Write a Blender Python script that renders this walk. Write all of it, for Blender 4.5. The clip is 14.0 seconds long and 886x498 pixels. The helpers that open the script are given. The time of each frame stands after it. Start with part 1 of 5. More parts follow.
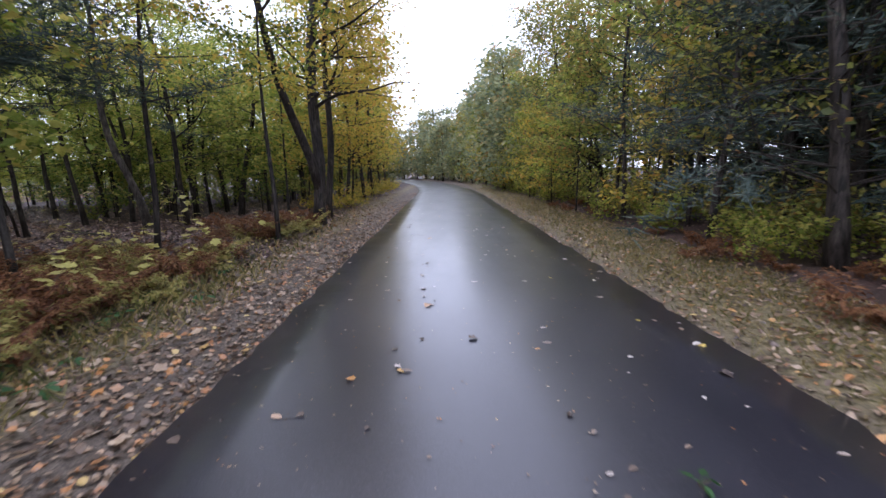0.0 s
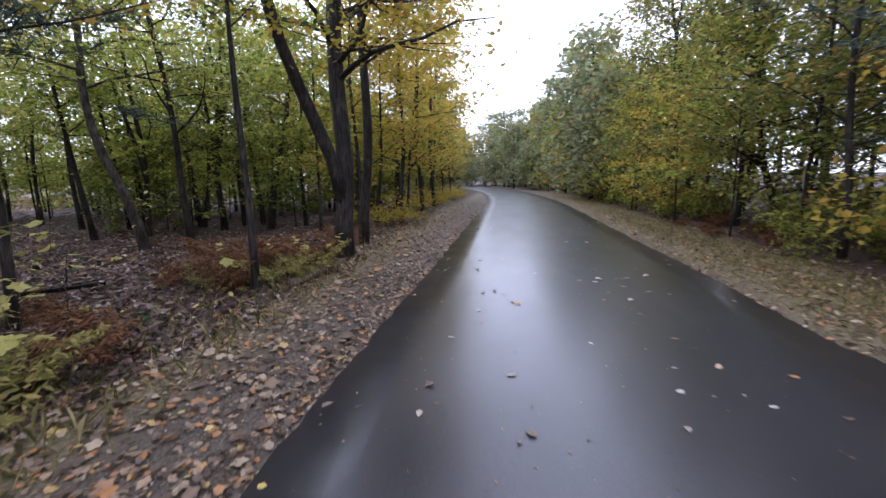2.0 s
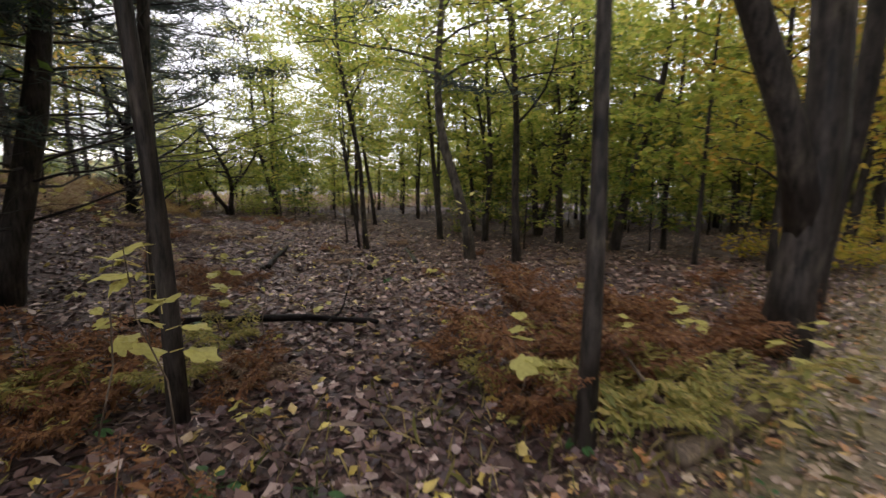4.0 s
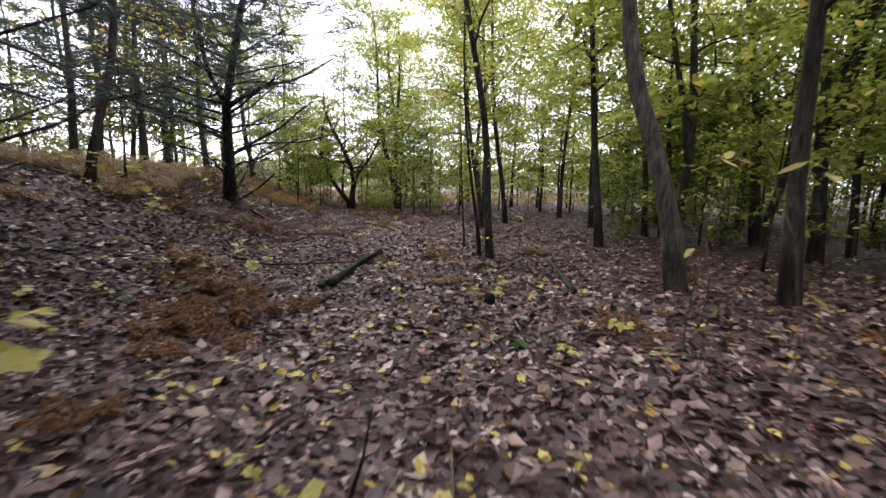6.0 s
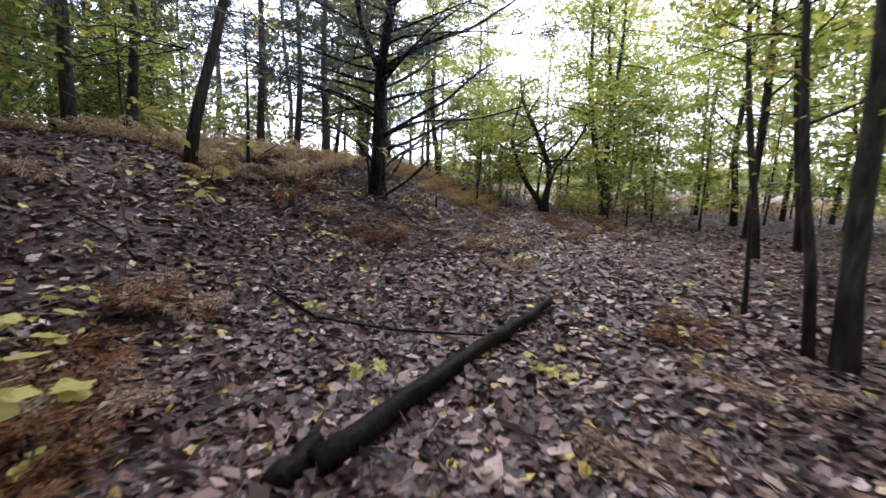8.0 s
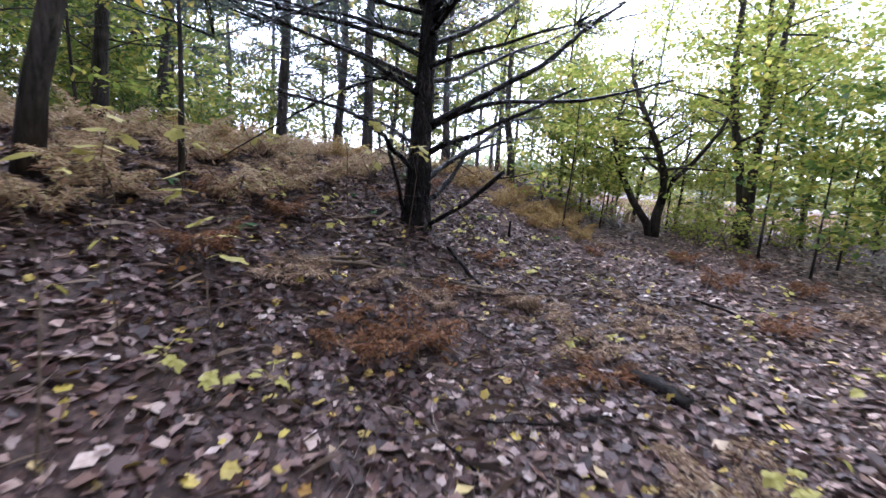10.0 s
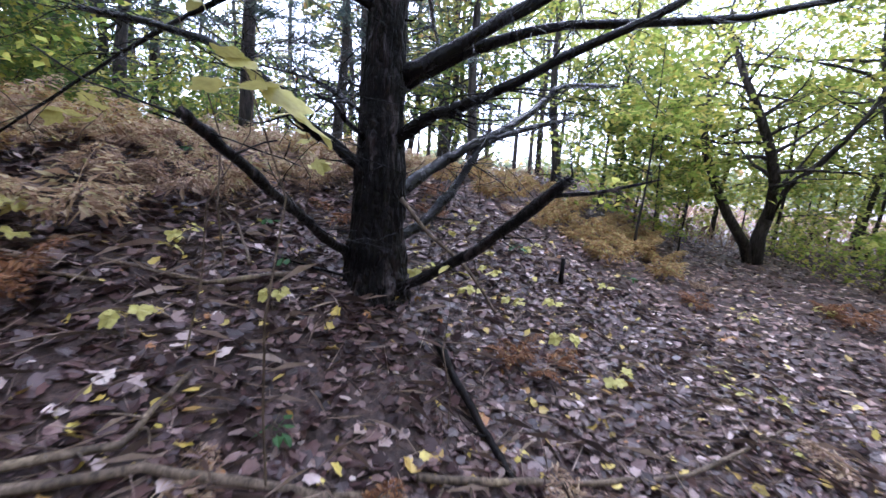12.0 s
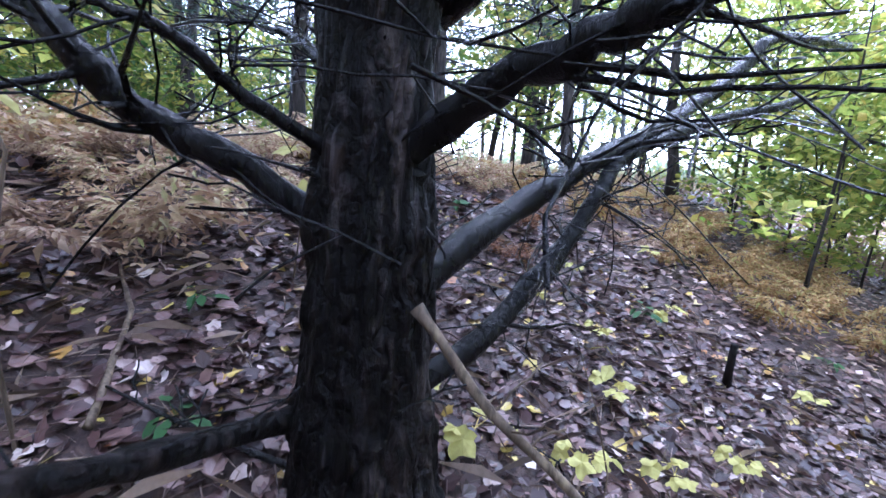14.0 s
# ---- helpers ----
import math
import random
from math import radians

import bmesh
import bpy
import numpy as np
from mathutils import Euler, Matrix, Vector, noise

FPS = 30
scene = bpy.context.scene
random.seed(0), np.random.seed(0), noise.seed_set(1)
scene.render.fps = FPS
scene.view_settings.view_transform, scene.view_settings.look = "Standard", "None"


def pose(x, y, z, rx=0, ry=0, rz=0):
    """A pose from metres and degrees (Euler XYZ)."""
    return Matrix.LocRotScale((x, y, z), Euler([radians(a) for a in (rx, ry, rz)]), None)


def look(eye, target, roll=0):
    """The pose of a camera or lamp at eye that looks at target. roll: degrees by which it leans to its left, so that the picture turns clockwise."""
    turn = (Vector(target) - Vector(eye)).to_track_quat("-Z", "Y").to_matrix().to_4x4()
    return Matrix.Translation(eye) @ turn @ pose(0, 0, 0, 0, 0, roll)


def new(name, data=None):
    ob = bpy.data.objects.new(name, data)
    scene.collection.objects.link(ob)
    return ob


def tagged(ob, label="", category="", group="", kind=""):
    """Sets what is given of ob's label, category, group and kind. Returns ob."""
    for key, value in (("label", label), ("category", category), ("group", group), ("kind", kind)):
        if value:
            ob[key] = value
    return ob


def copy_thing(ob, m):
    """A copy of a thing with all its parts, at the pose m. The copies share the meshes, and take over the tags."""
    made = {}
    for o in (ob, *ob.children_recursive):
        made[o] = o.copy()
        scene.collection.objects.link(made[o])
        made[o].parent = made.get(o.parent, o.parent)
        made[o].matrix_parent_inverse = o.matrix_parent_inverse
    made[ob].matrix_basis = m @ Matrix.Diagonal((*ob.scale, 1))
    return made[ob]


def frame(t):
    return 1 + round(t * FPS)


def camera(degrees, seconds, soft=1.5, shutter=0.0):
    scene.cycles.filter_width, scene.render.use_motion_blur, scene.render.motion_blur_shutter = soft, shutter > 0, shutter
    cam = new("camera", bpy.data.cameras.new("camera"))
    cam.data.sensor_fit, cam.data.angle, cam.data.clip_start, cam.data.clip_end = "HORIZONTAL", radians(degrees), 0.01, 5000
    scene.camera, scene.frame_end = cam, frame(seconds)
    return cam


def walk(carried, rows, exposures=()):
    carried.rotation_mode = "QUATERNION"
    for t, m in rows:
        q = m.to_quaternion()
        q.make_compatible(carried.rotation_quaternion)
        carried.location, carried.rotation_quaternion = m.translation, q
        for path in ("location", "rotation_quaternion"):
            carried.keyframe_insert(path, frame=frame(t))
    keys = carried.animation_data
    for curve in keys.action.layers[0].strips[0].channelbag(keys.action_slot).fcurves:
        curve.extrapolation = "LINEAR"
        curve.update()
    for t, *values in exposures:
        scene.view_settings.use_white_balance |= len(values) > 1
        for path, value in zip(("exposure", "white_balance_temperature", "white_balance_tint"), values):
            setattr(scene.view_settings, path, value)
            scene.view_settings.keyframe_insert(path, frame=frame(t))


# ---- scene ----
cam = camera(91.5, 14.0, soft=1.5, shutter=0.3)
PATH = [
    (0, (1.735, 1.006, 1.581), (1.73, 2.973, 1.221), -0.8),
    (0.5, (1.656, 2.258, 1.565), (1.613, 4.226, 1.212), -0.9),
    (1, (1.579, 3.45, 1.582), (1.512, 5.418, 1.23), -0.9),
    (1.5, (1.5, 4.63, 1.595), (1.355, 6.594, 1.248), -0.5),
    (2, (1.314, 5.739, 1.532), (1.007, 7.688, 1.205), -0.8),
    (2.5, (1.009, 6.815, 1.554), (0.551, 8.735, 1.229), -0.4),
    (3, (0.556, 7.727, 1.573), (-0.18, 9.56, 1.259), 0.2),
    (3.5, (-0.105, 8.528, 1.512), (-1.322, 10.086, 1.212), 0.2),
    (4, (-0.956, 9.144, 1.443), (-2.506, 10.374, 1.15), 0.8),
    (4.2, (-1.196, 9.343, 1.388), (-2.818, 10.477, 1.1), 1.4),
    (6.3, (-5.236, 11.656, 0.941), (-7.088, 12.348, 0.639), 1.3),
    (6.5, (-5.681, 11.961, 0.9), (-7.537, 12.642, 0.602), 2.0),
    (7, (-6.702, 12.421, 0.918), (-8.623, 12.89, 0.615), 3.4),
    (7.5, (-7.75, 12.519, 0.895), (-9.721, 12.615, 0.572), 3.5),
    (8, (-8.795, 12.46, 0.823), (-10.761, 12.272, 0.502), 2.2),
    (8.2, (-9.176, 12.485, 0.786), (-11.136, 12.245, 0.471), 2.1),
    (10.3, (-13.39, 11.715, 1.133), (-15.292, 11.214, 0.77), 4.0),
    (10.5, (-13.73, 11.69, 1.125), (-15.626, 11.172, 0.756), 3.8),
    (11, (-14.561, 11.6, 1.037), (-16.456, 11.055, 0.701), 3.8),
    (11.5, (-15.316, 11.449, 1.105), (-17.196, 10.858, 0.762), 3.7),
    (12, (-15.998, 11.302, 1.161), (-17.863, 10.668, 0.818), 4.1),
    (12.5, (-16.554, 11.107, 1.151), (-18.381, 10.367, 0.815), 3.9),
    (13, (-17.013, 10.942, 1.213), (-18.81, 10.134, 0.871), 4.0),
    (13.5, (-17.439, 10.783, 1.26), (-19.169, 9.841, 0.918), 5.7),
    (14, (-17.656, 10.682, 1.312), (-19.365, 9.709, 0.948), 4.3),
]
walk(cam, [(t, look(eye, target, roll)) for t, eye, target, roll in PATH],
     [(0, 0.52, 5800, 23), (3, 0.55, 5750, 23), (4.2, 0.6, 7000, 18), (6.5, 1.15, 6150, 21), (8.2, 1.25, 5950, 21), (11, 1.85, 5350, 24), (13, 2.02, 5150, 24), (14, 2.4, 4850, 22)])

# ---- sky and sun ----
world = bpy.data.worlds.new("world")
scene.world = world
world.use_nodes = True
wn = world.node_tree
sky = wn.nodes.new("ShaderNodeTexSky")
sky.sky_type, sky.sun_disc = "NISHITA", False
sky.sun_elevation, sky.sun_rotation = radians(45), radians(252)
sky.dust_density, sky.air_density, sky.ozone_density = 1.2, 1.0, 1.0
cloud = wn.nodes.new("ShaderNodeMixRGB")
cloud.inputs[0].default_value = 0.65
cloud.inputs[2].default_value = (14.2, 14.8, 15.8, 1)
wn.links.new(sky.outputs[0], cloud.inputs[1])
wn.links.new(cloud.outputs[0], wn.nodes["Background"].inputs[0])
wn.nodes["Background"].inputs[1].default_value = 0.15
sun = new("sun", bpy.data.lights.new("sun", "SUN"))
sun.data.energy, sun.data.angle, sun.data.color = 1.0, radians(35), (1.0, 0.97, 0.92)
sun.matrix_world = look((-19.0, -6.2, 20.0), (0, 0, 0))


# ---- materials ----
def mat_nodes(name):
    m = bpy.data.materials.new(name)
    m.use_nodes = True
    nt = m.node_tree
    return m, nt, nt.nodes["Principled BSDF"], nt.nodes["Material Output"]


def ramp(nt, fac, stops, constant=False):
    r = nt.nodes.new("ShaderNodeValToRGB")
    r.color_ramp.interpolation = "CONSTANT" if constant else "LINEAR"
    el = r.color_ramp.elements
    while len(el) < len(stops):
        el.new(0.5)
    for e, (p, c) in zip(el, stops):
        e.position, e.color = p, (*c, 1)
    nt.links.new(fac, r.inputs[0])
    return r.outputs[0]


def noise_out(nt, scale, detail=4.0, rough=0.6, stretch=(1, 1, 1), coords="Object"):
    tc = nt.nodes.new("ShaderNodeTexCoord")
    mp = nt.nodes.new("ShaderNodeMapping")
    mp.inputs["Scale"].default_value = stretch
    n = nt.nodes.new("ShaderNodeTexNoise")
    n.inputs["Scale"].default_value, n.inputs["Detail"].default_value, n.inputs["Roughness"].default_value = scale, detail, rough
    nt.links.new(tc.outputs[coords], mp.inputs[0])
    nt.links.new(mp.outputs[0], n.inputs["Vector"])
    return n.outputs["Fac"]


def mix(nt, fac, a, b, mode="MIX"):
    m = nt.nodes.new("ShaderNodeMixRGB")
    m.blend_type = mode
    for socket, v in zip(m.inputs, (fac, a, b)):
        if isinstance(v, (int, float)):
            socket.default_value = v
        elif isinstance(v, tuple):
            socket.default_value = (*v, 1)
        else:
            nt.links.new(v, socket)
    return m.outputs[0]


def bump(nt, bsdf, height, strength, distance):
    b = nt.nodes.new("ShaderNodeBump")
    b.inputs["Strength"].default_value, b.inputs["Distance"].default_value = strength, distance
    nt.links.new(height, b.inputs["Height"])
    nt.links.new(b.outputs[0], bsdf.inputs["Normal"])


def leaf_material(name, stops, translucent=0.35, rough=0.5, island=True, damp=False):
    """Leaves whose colours go from leaf to leaf through the given stops."""
    m, nt, bsdf, out = mat_nodes(name)
    if island:
        seed = nt.nodes.new("ShaderNodeNewGeometry").outputs["Random Per Island"]
    else:
        seed = nt.nodes.new("ShaderNodeObjectInfo").outputs["Random"]
    col = ramp(nt, seed, stops)
    blot = noise_out(nt, 45.0, 3.0)
    col = mix(nt, 0.5, col, ramp(nt, blot, [(0.3, (0.55, 0.5, 0.45)), (0.62, (1, 1, 1))]), "MULTIPLY")
    if damp:
        wet = noise_out(nt, 1.7, 5.0, 0.65)
        col = mix(nt, 1.0, col, ramp(nt, wet, [(0.36, (0.52, 0.45, 0.43)), (0.5, (0.85, 0.8, 0.78)), (0.62, (1.1, 1.1, 1.1))]), "MULTIPLY")
    nt.links.new(col, bsdf.inputs["Base Color"])
    bsdf.inputs["Roughness"].default_value = rough
    if translucent:
        bsdf.inputs["Specular IOR Level"].default_value = 0.25
        tr = nt.nodes.new("ShaderNodeBsdfTranslucent")
        ms = nt.nodes.new("ShaderNodeMixShader")
        nt.links.new(col, tr.inputs[0])
        ms.inputs[0].default_value = translucent
        nt.links.new(bsdf.outputs[0], ms.inputs[1])
        nt.links.new(tr.outputs[0], ms.inputs[2])
        nt.links.new(ms.outputs[0], out.inputs[0])
    return m


def bark_material(name, dark, light, scale=1.0, rough=0.65, depth=0.012, gloss=0.2):
    m, nt, bsdf, out = mat_nodes(name)
    ridges = noise_out(nt, 26.0 * scale, 5.0, 0.65, (1, 1, 0.16))
    patch = noise_out(nt, 3.0 * scale, 4.0, 0.6)
    mid = tuple((a + b) / 2 for a, b in zip(dark, light))
    col = ramp(nt, ridges, [(0.36, dark), (0.5, mid), (0.66, light)])
    moss = ramp(nt, patch, [(0.33, (0.45, 0.44, 0.42)), (0.55, (1.0, 1.0, 1.0)), (0.66, (1.5, 1.55, 1.4))])
    nt.links.new(mix(nt, 1.0, col, moss, "MULTIPLY"), bsdf.inputs["Base Color"])
    nt.links.new(ramp(nt, patch, [(0.3, (rough - 0.2,) * 3), (0.7, (rough + 0.1,) * 3)]), bsdf.inputs["Roughness"])
    bsdf.inputs["Specular IOR Level"].default_value = gloss
    bump(nt, bsdf, ridges, 0.9, depth)
    return m


BARK = bark_material("bark_dark", (0.007, 0.006, 0.005), (0.062, 0.050, 0.043))
BARK_MID = bark_material("bark_mid", (0.016, 0.014, 0.012), (0.072, 0.062, 0.052))
BARK_GREY = bark_material("bark_grey", (0.03, 0.026, 0.022), (0.135, 0.118, 0.10))


def plated_bark():
    """Old pine bark: dark plates parted by furrows, flaking and wet."""
    m, nt, bsdf, out = mat_nodes("bark_pine")
    tc = nt.nodes.new("ShaderNodeTexCoord")
    warp = nt.nodes.new("ShaderNodeTexNoise")
    warp.inputs["Scale"].default_value, warp.inputs["Detail"].default_value = 9.0, 4.0
    nt.links.new(tc.outputs["Object"], warp.inputs["Vector"])
    off = mix(nt, 0.15, tc.outputs["Object"], warp.outputs["Color"], "ADD")
    mp = nt.nodes.new("ShaderNodeMapping")
    mp.inputs["Scale"].default_value = (1, 1, 0.13)
    nt.links.new(off, mp.inputs[0])
    cracks = nt.nodes.new("ShaderNodeTexVoronoi")
    cracks.feature = "DISTANCE_TO_EDGE"
    cracks.inputs["Scale"].default_value = 18.0
    cells = nt.nodes.new("ShaderNodeTexVoronoi")
    cells.inputs["Scale"].default_value = 18.0
    nt.links.new(mp.outputs[0], cracks.inputs["Vector"])
    nt.links.new(mp.outputs[0], cells.inputs["Vector"])
    sep = nt.nodes.new("ShaderNodeSeparateColor")
    nt.links.new(cells.outputs["Color"], sep.inputs[0])
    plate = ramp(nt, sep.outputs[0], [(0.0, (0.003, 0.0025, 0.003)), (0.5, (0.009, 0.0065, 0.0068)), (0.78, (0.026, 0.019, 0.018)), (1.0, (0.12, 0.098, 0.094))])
    grain = noise_out(nt, 60.0, 6.0, 0.7, (1, 1, 0.35))
    plate = mix(nt, 0.75, plate, ramp(nt, grain, [(0.35, (0.35, 0.33, 0.33)), (0.6, (1.3, 1.25, 1.25))]), "MULTIPLY")
    patch = noise_out(nt, 7.0, 5.0, 0.7, (1, 1, 0.4))
    plate = mix(nt, ramp(nt, patch, [(0.52, (0, 0, 0)), (0.66, (0.8, 0.8, 0.8))]), plate, (0.05, 0.035, 0.032))
    streak = noise_out(nt, 30.0, 4.0, 0.6, (1, 1, 0.07))
    plate = mix(nt, ramp(nt, streak, [(0.57, (0, 0, 0)), (0.68, (0.85, 0.85, 0.85))]), plate, (0.10, 0.082, 0.08))
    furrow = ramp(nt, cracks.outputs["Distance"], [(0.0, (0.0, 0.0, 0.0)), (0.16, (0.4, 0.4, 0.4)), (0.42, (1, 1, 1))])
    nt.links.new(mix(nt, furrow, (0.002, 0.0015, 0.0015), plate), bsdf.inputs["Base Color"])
    nt.links.new(ramp(nt, grain, [(0.3, (0.34,) * 3), (0.7, (0.62,) * 3)]), bsdf.inputs["Roughness"])
    bsdf.inputs["Specular IOR Level"].default_value = 0.16
    bump(nt, bsdf, mix(nt, 0.45, furrow, grain), 1.0, 0.03)
    return m


BARK_PINE = plated_bark()
BARK_WET = bark_material("bark_wet_branch", (0.0015, 0.0013, 0.0018), (0.008, 0.0065, 0.008), 2.2, 0.3, 0.02, 0.24)
TWIG = bark_material("twig", (0.06, 0.043, 0.03), (0.19, 0.14, 0.10), 2.0, 0.7, 0.004)
LOG = bark_material("wet_log", (0.003, 0.0025, 0.0025), (0.016, 0.012, 0.011), 1.3, 0.6, 0.012, 0.08)
MOSSY = bark_material("mossy_log", (0.010, 0.011, 0.008), (0.045, 0.05, 0.03), 1.3, 0.7)
SPLIT = bark_material("split_wood", (0.16, 0.08, 0.035), (0.42, 0.26, 0.13), 2.0, 0.7)

GREEN = leaf_material("leaves_green", [(0.0, (0.05, 0.10, 0.025)), (0.35, (0.12, 0.19, 0.04)), (0.7, (0.25, 0.29, 0.055)), (1.0, (0.42, 0.36, 0.06))], 0.55)
LIME = leaf_material("leaves_lime", [(0.0, (0.16, 0.23, 0.04)), (0.4, (0.30, 0.37, 0.07)), (0.75, (0.46, 0.47, 0.11)), (1.0, (0.62, 0.51, 0.12))], 0.72)
YELLOW = leaf_material("leaves_yellow", [(0.0, (0.22, 0.26, 0.05)), (0.35, (0.48, 0.42, 0.07)), (0.75, (0.64, 0.48, 0.08)), (1.0, (0.6, 0.33, 0.08))], 0.6)
OLIVE = leaf_material("leaves_olive", [(0.0, (0.10, 0.13, 0.045)), (0.5, (0.25, 0.27, 0.07)), (0.85, (0.40, 0.34, 0.08)), (1.0, (0.42, 0.2, 0.07))], 0.62)
# Paler, greyer leaf green: distance haze is put into the base colour.
FAR_HAZE_GREEN = leaf_material("leaves_far_hazed", [(0.0, (0.16, 0.21, 0.13)), (0.5, (0.28, 0.33, 0.19)), (0.9, (0.42, 0.40, 0.2)), (1.0, (0.5, 0.33, 0.15))], 0.65)
NEEDLE = leaf_material("pine_needles", [(0.0, (0.03, 0.05, 0.042)), (0.6, (0.07, 0.10, 0.085)), (1.0, (0.14, 0.16, 0.115))], 0.3, 0.75)
LITTER = leaf_material("leaf_litter", [(0.0, (0.024, 0.011, 0.011)), (0.36, (0.06, 0.029, 0.027)), (0.64, (0.12, 0.066, 0.06)), (0.82, (0.21, 0.13, 0.115)), (0.9, (0.36, 0.27, 0.25)), (0.94, (0.64, 0.55, 0.51)), (0.945, (0.33, 0.12, 0.04)), (0.965, (0.5, 0.38, 0.08)), (1.0, (0.6, 0.5, 0.12))], 0.0, 0.45, True, True)
DEEP_LITTER = leaf_material("deep_litter", [(0.0, (0.04, 0.02, 0.016)), (0.35, (0.11, 0.06, 0.048)), (0.65, (0.21, 0.125, 0.10)), (0.84, (0.38, 0.27, 0.23)), (0.96, (0.56, 0.45, 0.40)), (1.0, (0.5, 0.38, 0.08))], 0.0, 0.55, True, True)
VERGE = leaf_material("verge_litter", [(0.0, (0.045, 0.027, 0.017)), (0.35, (0.13, 0.085, 0.054)), (0.6, (0.26, 0.175, 0.11)), (0.78, (0.42, 0.32, 0.22)), (0.86, (0.34, 0.16, 0.07)), (0.95, (0.44, 0.20, 0.06)), (1.0, (0.5, 0.38, 0.14))], 0.0, 0.4)
ROAD_LEAF = leaf_material("road_leaf", [(0.0, (0.05, 0.035, 0.03)), (0.3, (0.20, 0.14, 0.10)), (0.55, (0.42, 0.36, 0.32)), (0.8, (0.55, 0.5, 0.46)), (0.92, (0.5, 0.25, 0.08)), (1.0, (0.5, 0.4, 0.1))], 0.0, 0.35, False)
STONE = leaf_material("gravel_stones", [(0.0, (0.05, 0.038, 0.028)), (0.5, (0.14, 0.108, 0.08)), (0.85, (0.26, 0.21, 0.16)), (1.0, (0.4, 0.34, 0.28))], 0.0, 0.45)
STRAW = leaf_material("dead_stalks", [(0.0, (0.03, 0.018, 0.014)), (0.5, (0.13, 0.085, 0.065)), (1.0, (0.36, 0.27, 0.21))], 0.0, 0.6)
FERN_RUST = leaf_material("fern_rust", [(0.0, (0.08, 0.032, 0.016)), (0.5, (0.19, 0.082, 0.035)), (1.0, (0.32, 0.17, 0.075))], 0.3)
FERN_TAN = leaf_material("fern_tan", [(0.0, (0.17, 0.10, 0.07)), (0.5, (0.34, 0.23, 0.155)), (1.0, (0.5, 0.38, 0.25))], 0.35)
FERN_BANK = leaf_material("fern_bank", [(0.0, (0.24, 0.14, 0.085)), (0.4, (0.42, 0.29, 0.18)), (0.8, (0.58, 0.46, 0.28)), (1.0, (0.46, 0.45, 0.2))], 0.45)
FERN_GREEN = leaf_material("fern_green", [(0.0, (0.17, 0.18, 0.05)), (0.5, (0.34, 0.31, 0.09)), (1.0, (0.48, 0.37, 0.13))], 0.4)
FERN_GOLD = leaf_material("fern_gold", [(0.0, (0.22, 0.12, 0.045)), (0.45, (0.40, 0.25, 0.10)), (0.8, (0.52, 0.38, 0.16)), (1.0, (0.40, 0.40, 0.14))], 0.4)
SEEDLING = leaf_material("seedling_leaves", [(0.0, (0.24, 0.32, 0.10)), (0.3, (0.50, 0.46, 0.14)), (0.7, (0.66, 0.53, 0.18)), (0.88, (0.62, 0.40, 0.15)), (1.0, (0.45, 0.26, 0.13))], 0.35)
HERB = leaf_material("herb_leaves", [(0.0, (0.03, 0.08, 0.03)), (0.6, (0.07, 0.16, 0.05)), (1.0, (0.16, 0.25, 0.06))], 0.35)
GRASS = leaf_material("grass_blades", [(0.0, (0.07, 0.085, 0.024)), (0.45, (0.20, 0.18, 0.06)), (1.0, (0.44, 0.34, 0.15))], 0.35)


def ground_material():
    m, nt, bsdf, out = mat_nodes("ground")
    pos = nt.nodes.new("ShaderNodeNewGeometry").outputs["Position"]
    sep = nt.nodes.new("ShaderNodeSeparateXYZ")
    nt.links.new(pos, sep.inputs[0])
    fine = noise_out(nt, 22.0, 6.0, 0.7)
    broad = noise_out(nt, 0.9, 4.0, 0.6)
    floor = ramp(nt, fine, [(0.32, (0.016, 0.009, 0.008)), (0.5, (0.05, 0.028, 0.023)), (0.66, (0.12, 0.074, 0.06)), (0.8, (0.22, 0.155, 0.13))])
    floor = mix(nt, 0.6, floor, ramp(nt, broad, [(0.35, (0.5, 0.45, 0.42)), (0.65, (1.1, 1.0, 0.95))]), "MULTIPLY")
    gravel = ramp(nt, noise_out(nt, 60.0, 4.0, 0.75), [(0.3, (0.03, 0.023, 0.018)), (0.5, (0.10, 0.076, 0.056)), (0.7, (0.23, 0.18, 0.135))])
    grass = ramp(nt, fine, [(0.3, (0.05, 0.043, 0.019)), (0.5, (0.15, 0.12, 0.058)), (0.7, (0.30, 0.235, 0.125))])
    field = ramp(nt, noise_out(nt, 0.5, 6.0, 0.7), [(0.3, (0.11, 0.09, 0.078)), (0.5, (0.19, 0.155, 0.14)), (0.7, (0.16, 0.155, 0.10))])

    def zone(a, b, wobble):
        """0 before x = a, 1 past x = b, with a ragged line."""
        add = nt.nodes.new("ShaderNodeMath")
        add.operation = "MULTIPLY_ADD"
        nt.links.new(noise_out(nt, 1.6, 4.0, 0.7), add.inputs[0])
        add.inputs[1].default_value = wobble
        nt.links.new(sep.outputs[0], add.inputs[2])
        r = nt.nodes.new("ShaderNodeMapRange")
        nt.links.new(add.outputs[0], r.inputs[0])
        r.inputs[1].default_value, r.inputs[2].default_value = a + wobble / 2, b + wobble / 2
        return r.outputs[0]

    col = mix(nt, zone(-2.3, -1.5, 1.0), floor, grass)
    col = mix(nt, zone(-1.35, -0.8, 0.8), col, gravel)
    col = mix(nt, zone(4.2, 4.6, 0.4), col, grass)
    col = mix(nt, zone(6.2, 7.0, 1.2), col, floor)
    col = mix(nt, zone(-32.0, -36.0, 3.0), col, field)
    nt.links.new(col, bsdf.inputs["Base Color"])
    bsdf.inputs["Roughness"].default_value = 0.75
    bump(nt, bsdf, fine, 0.8, 0.03)
    return m


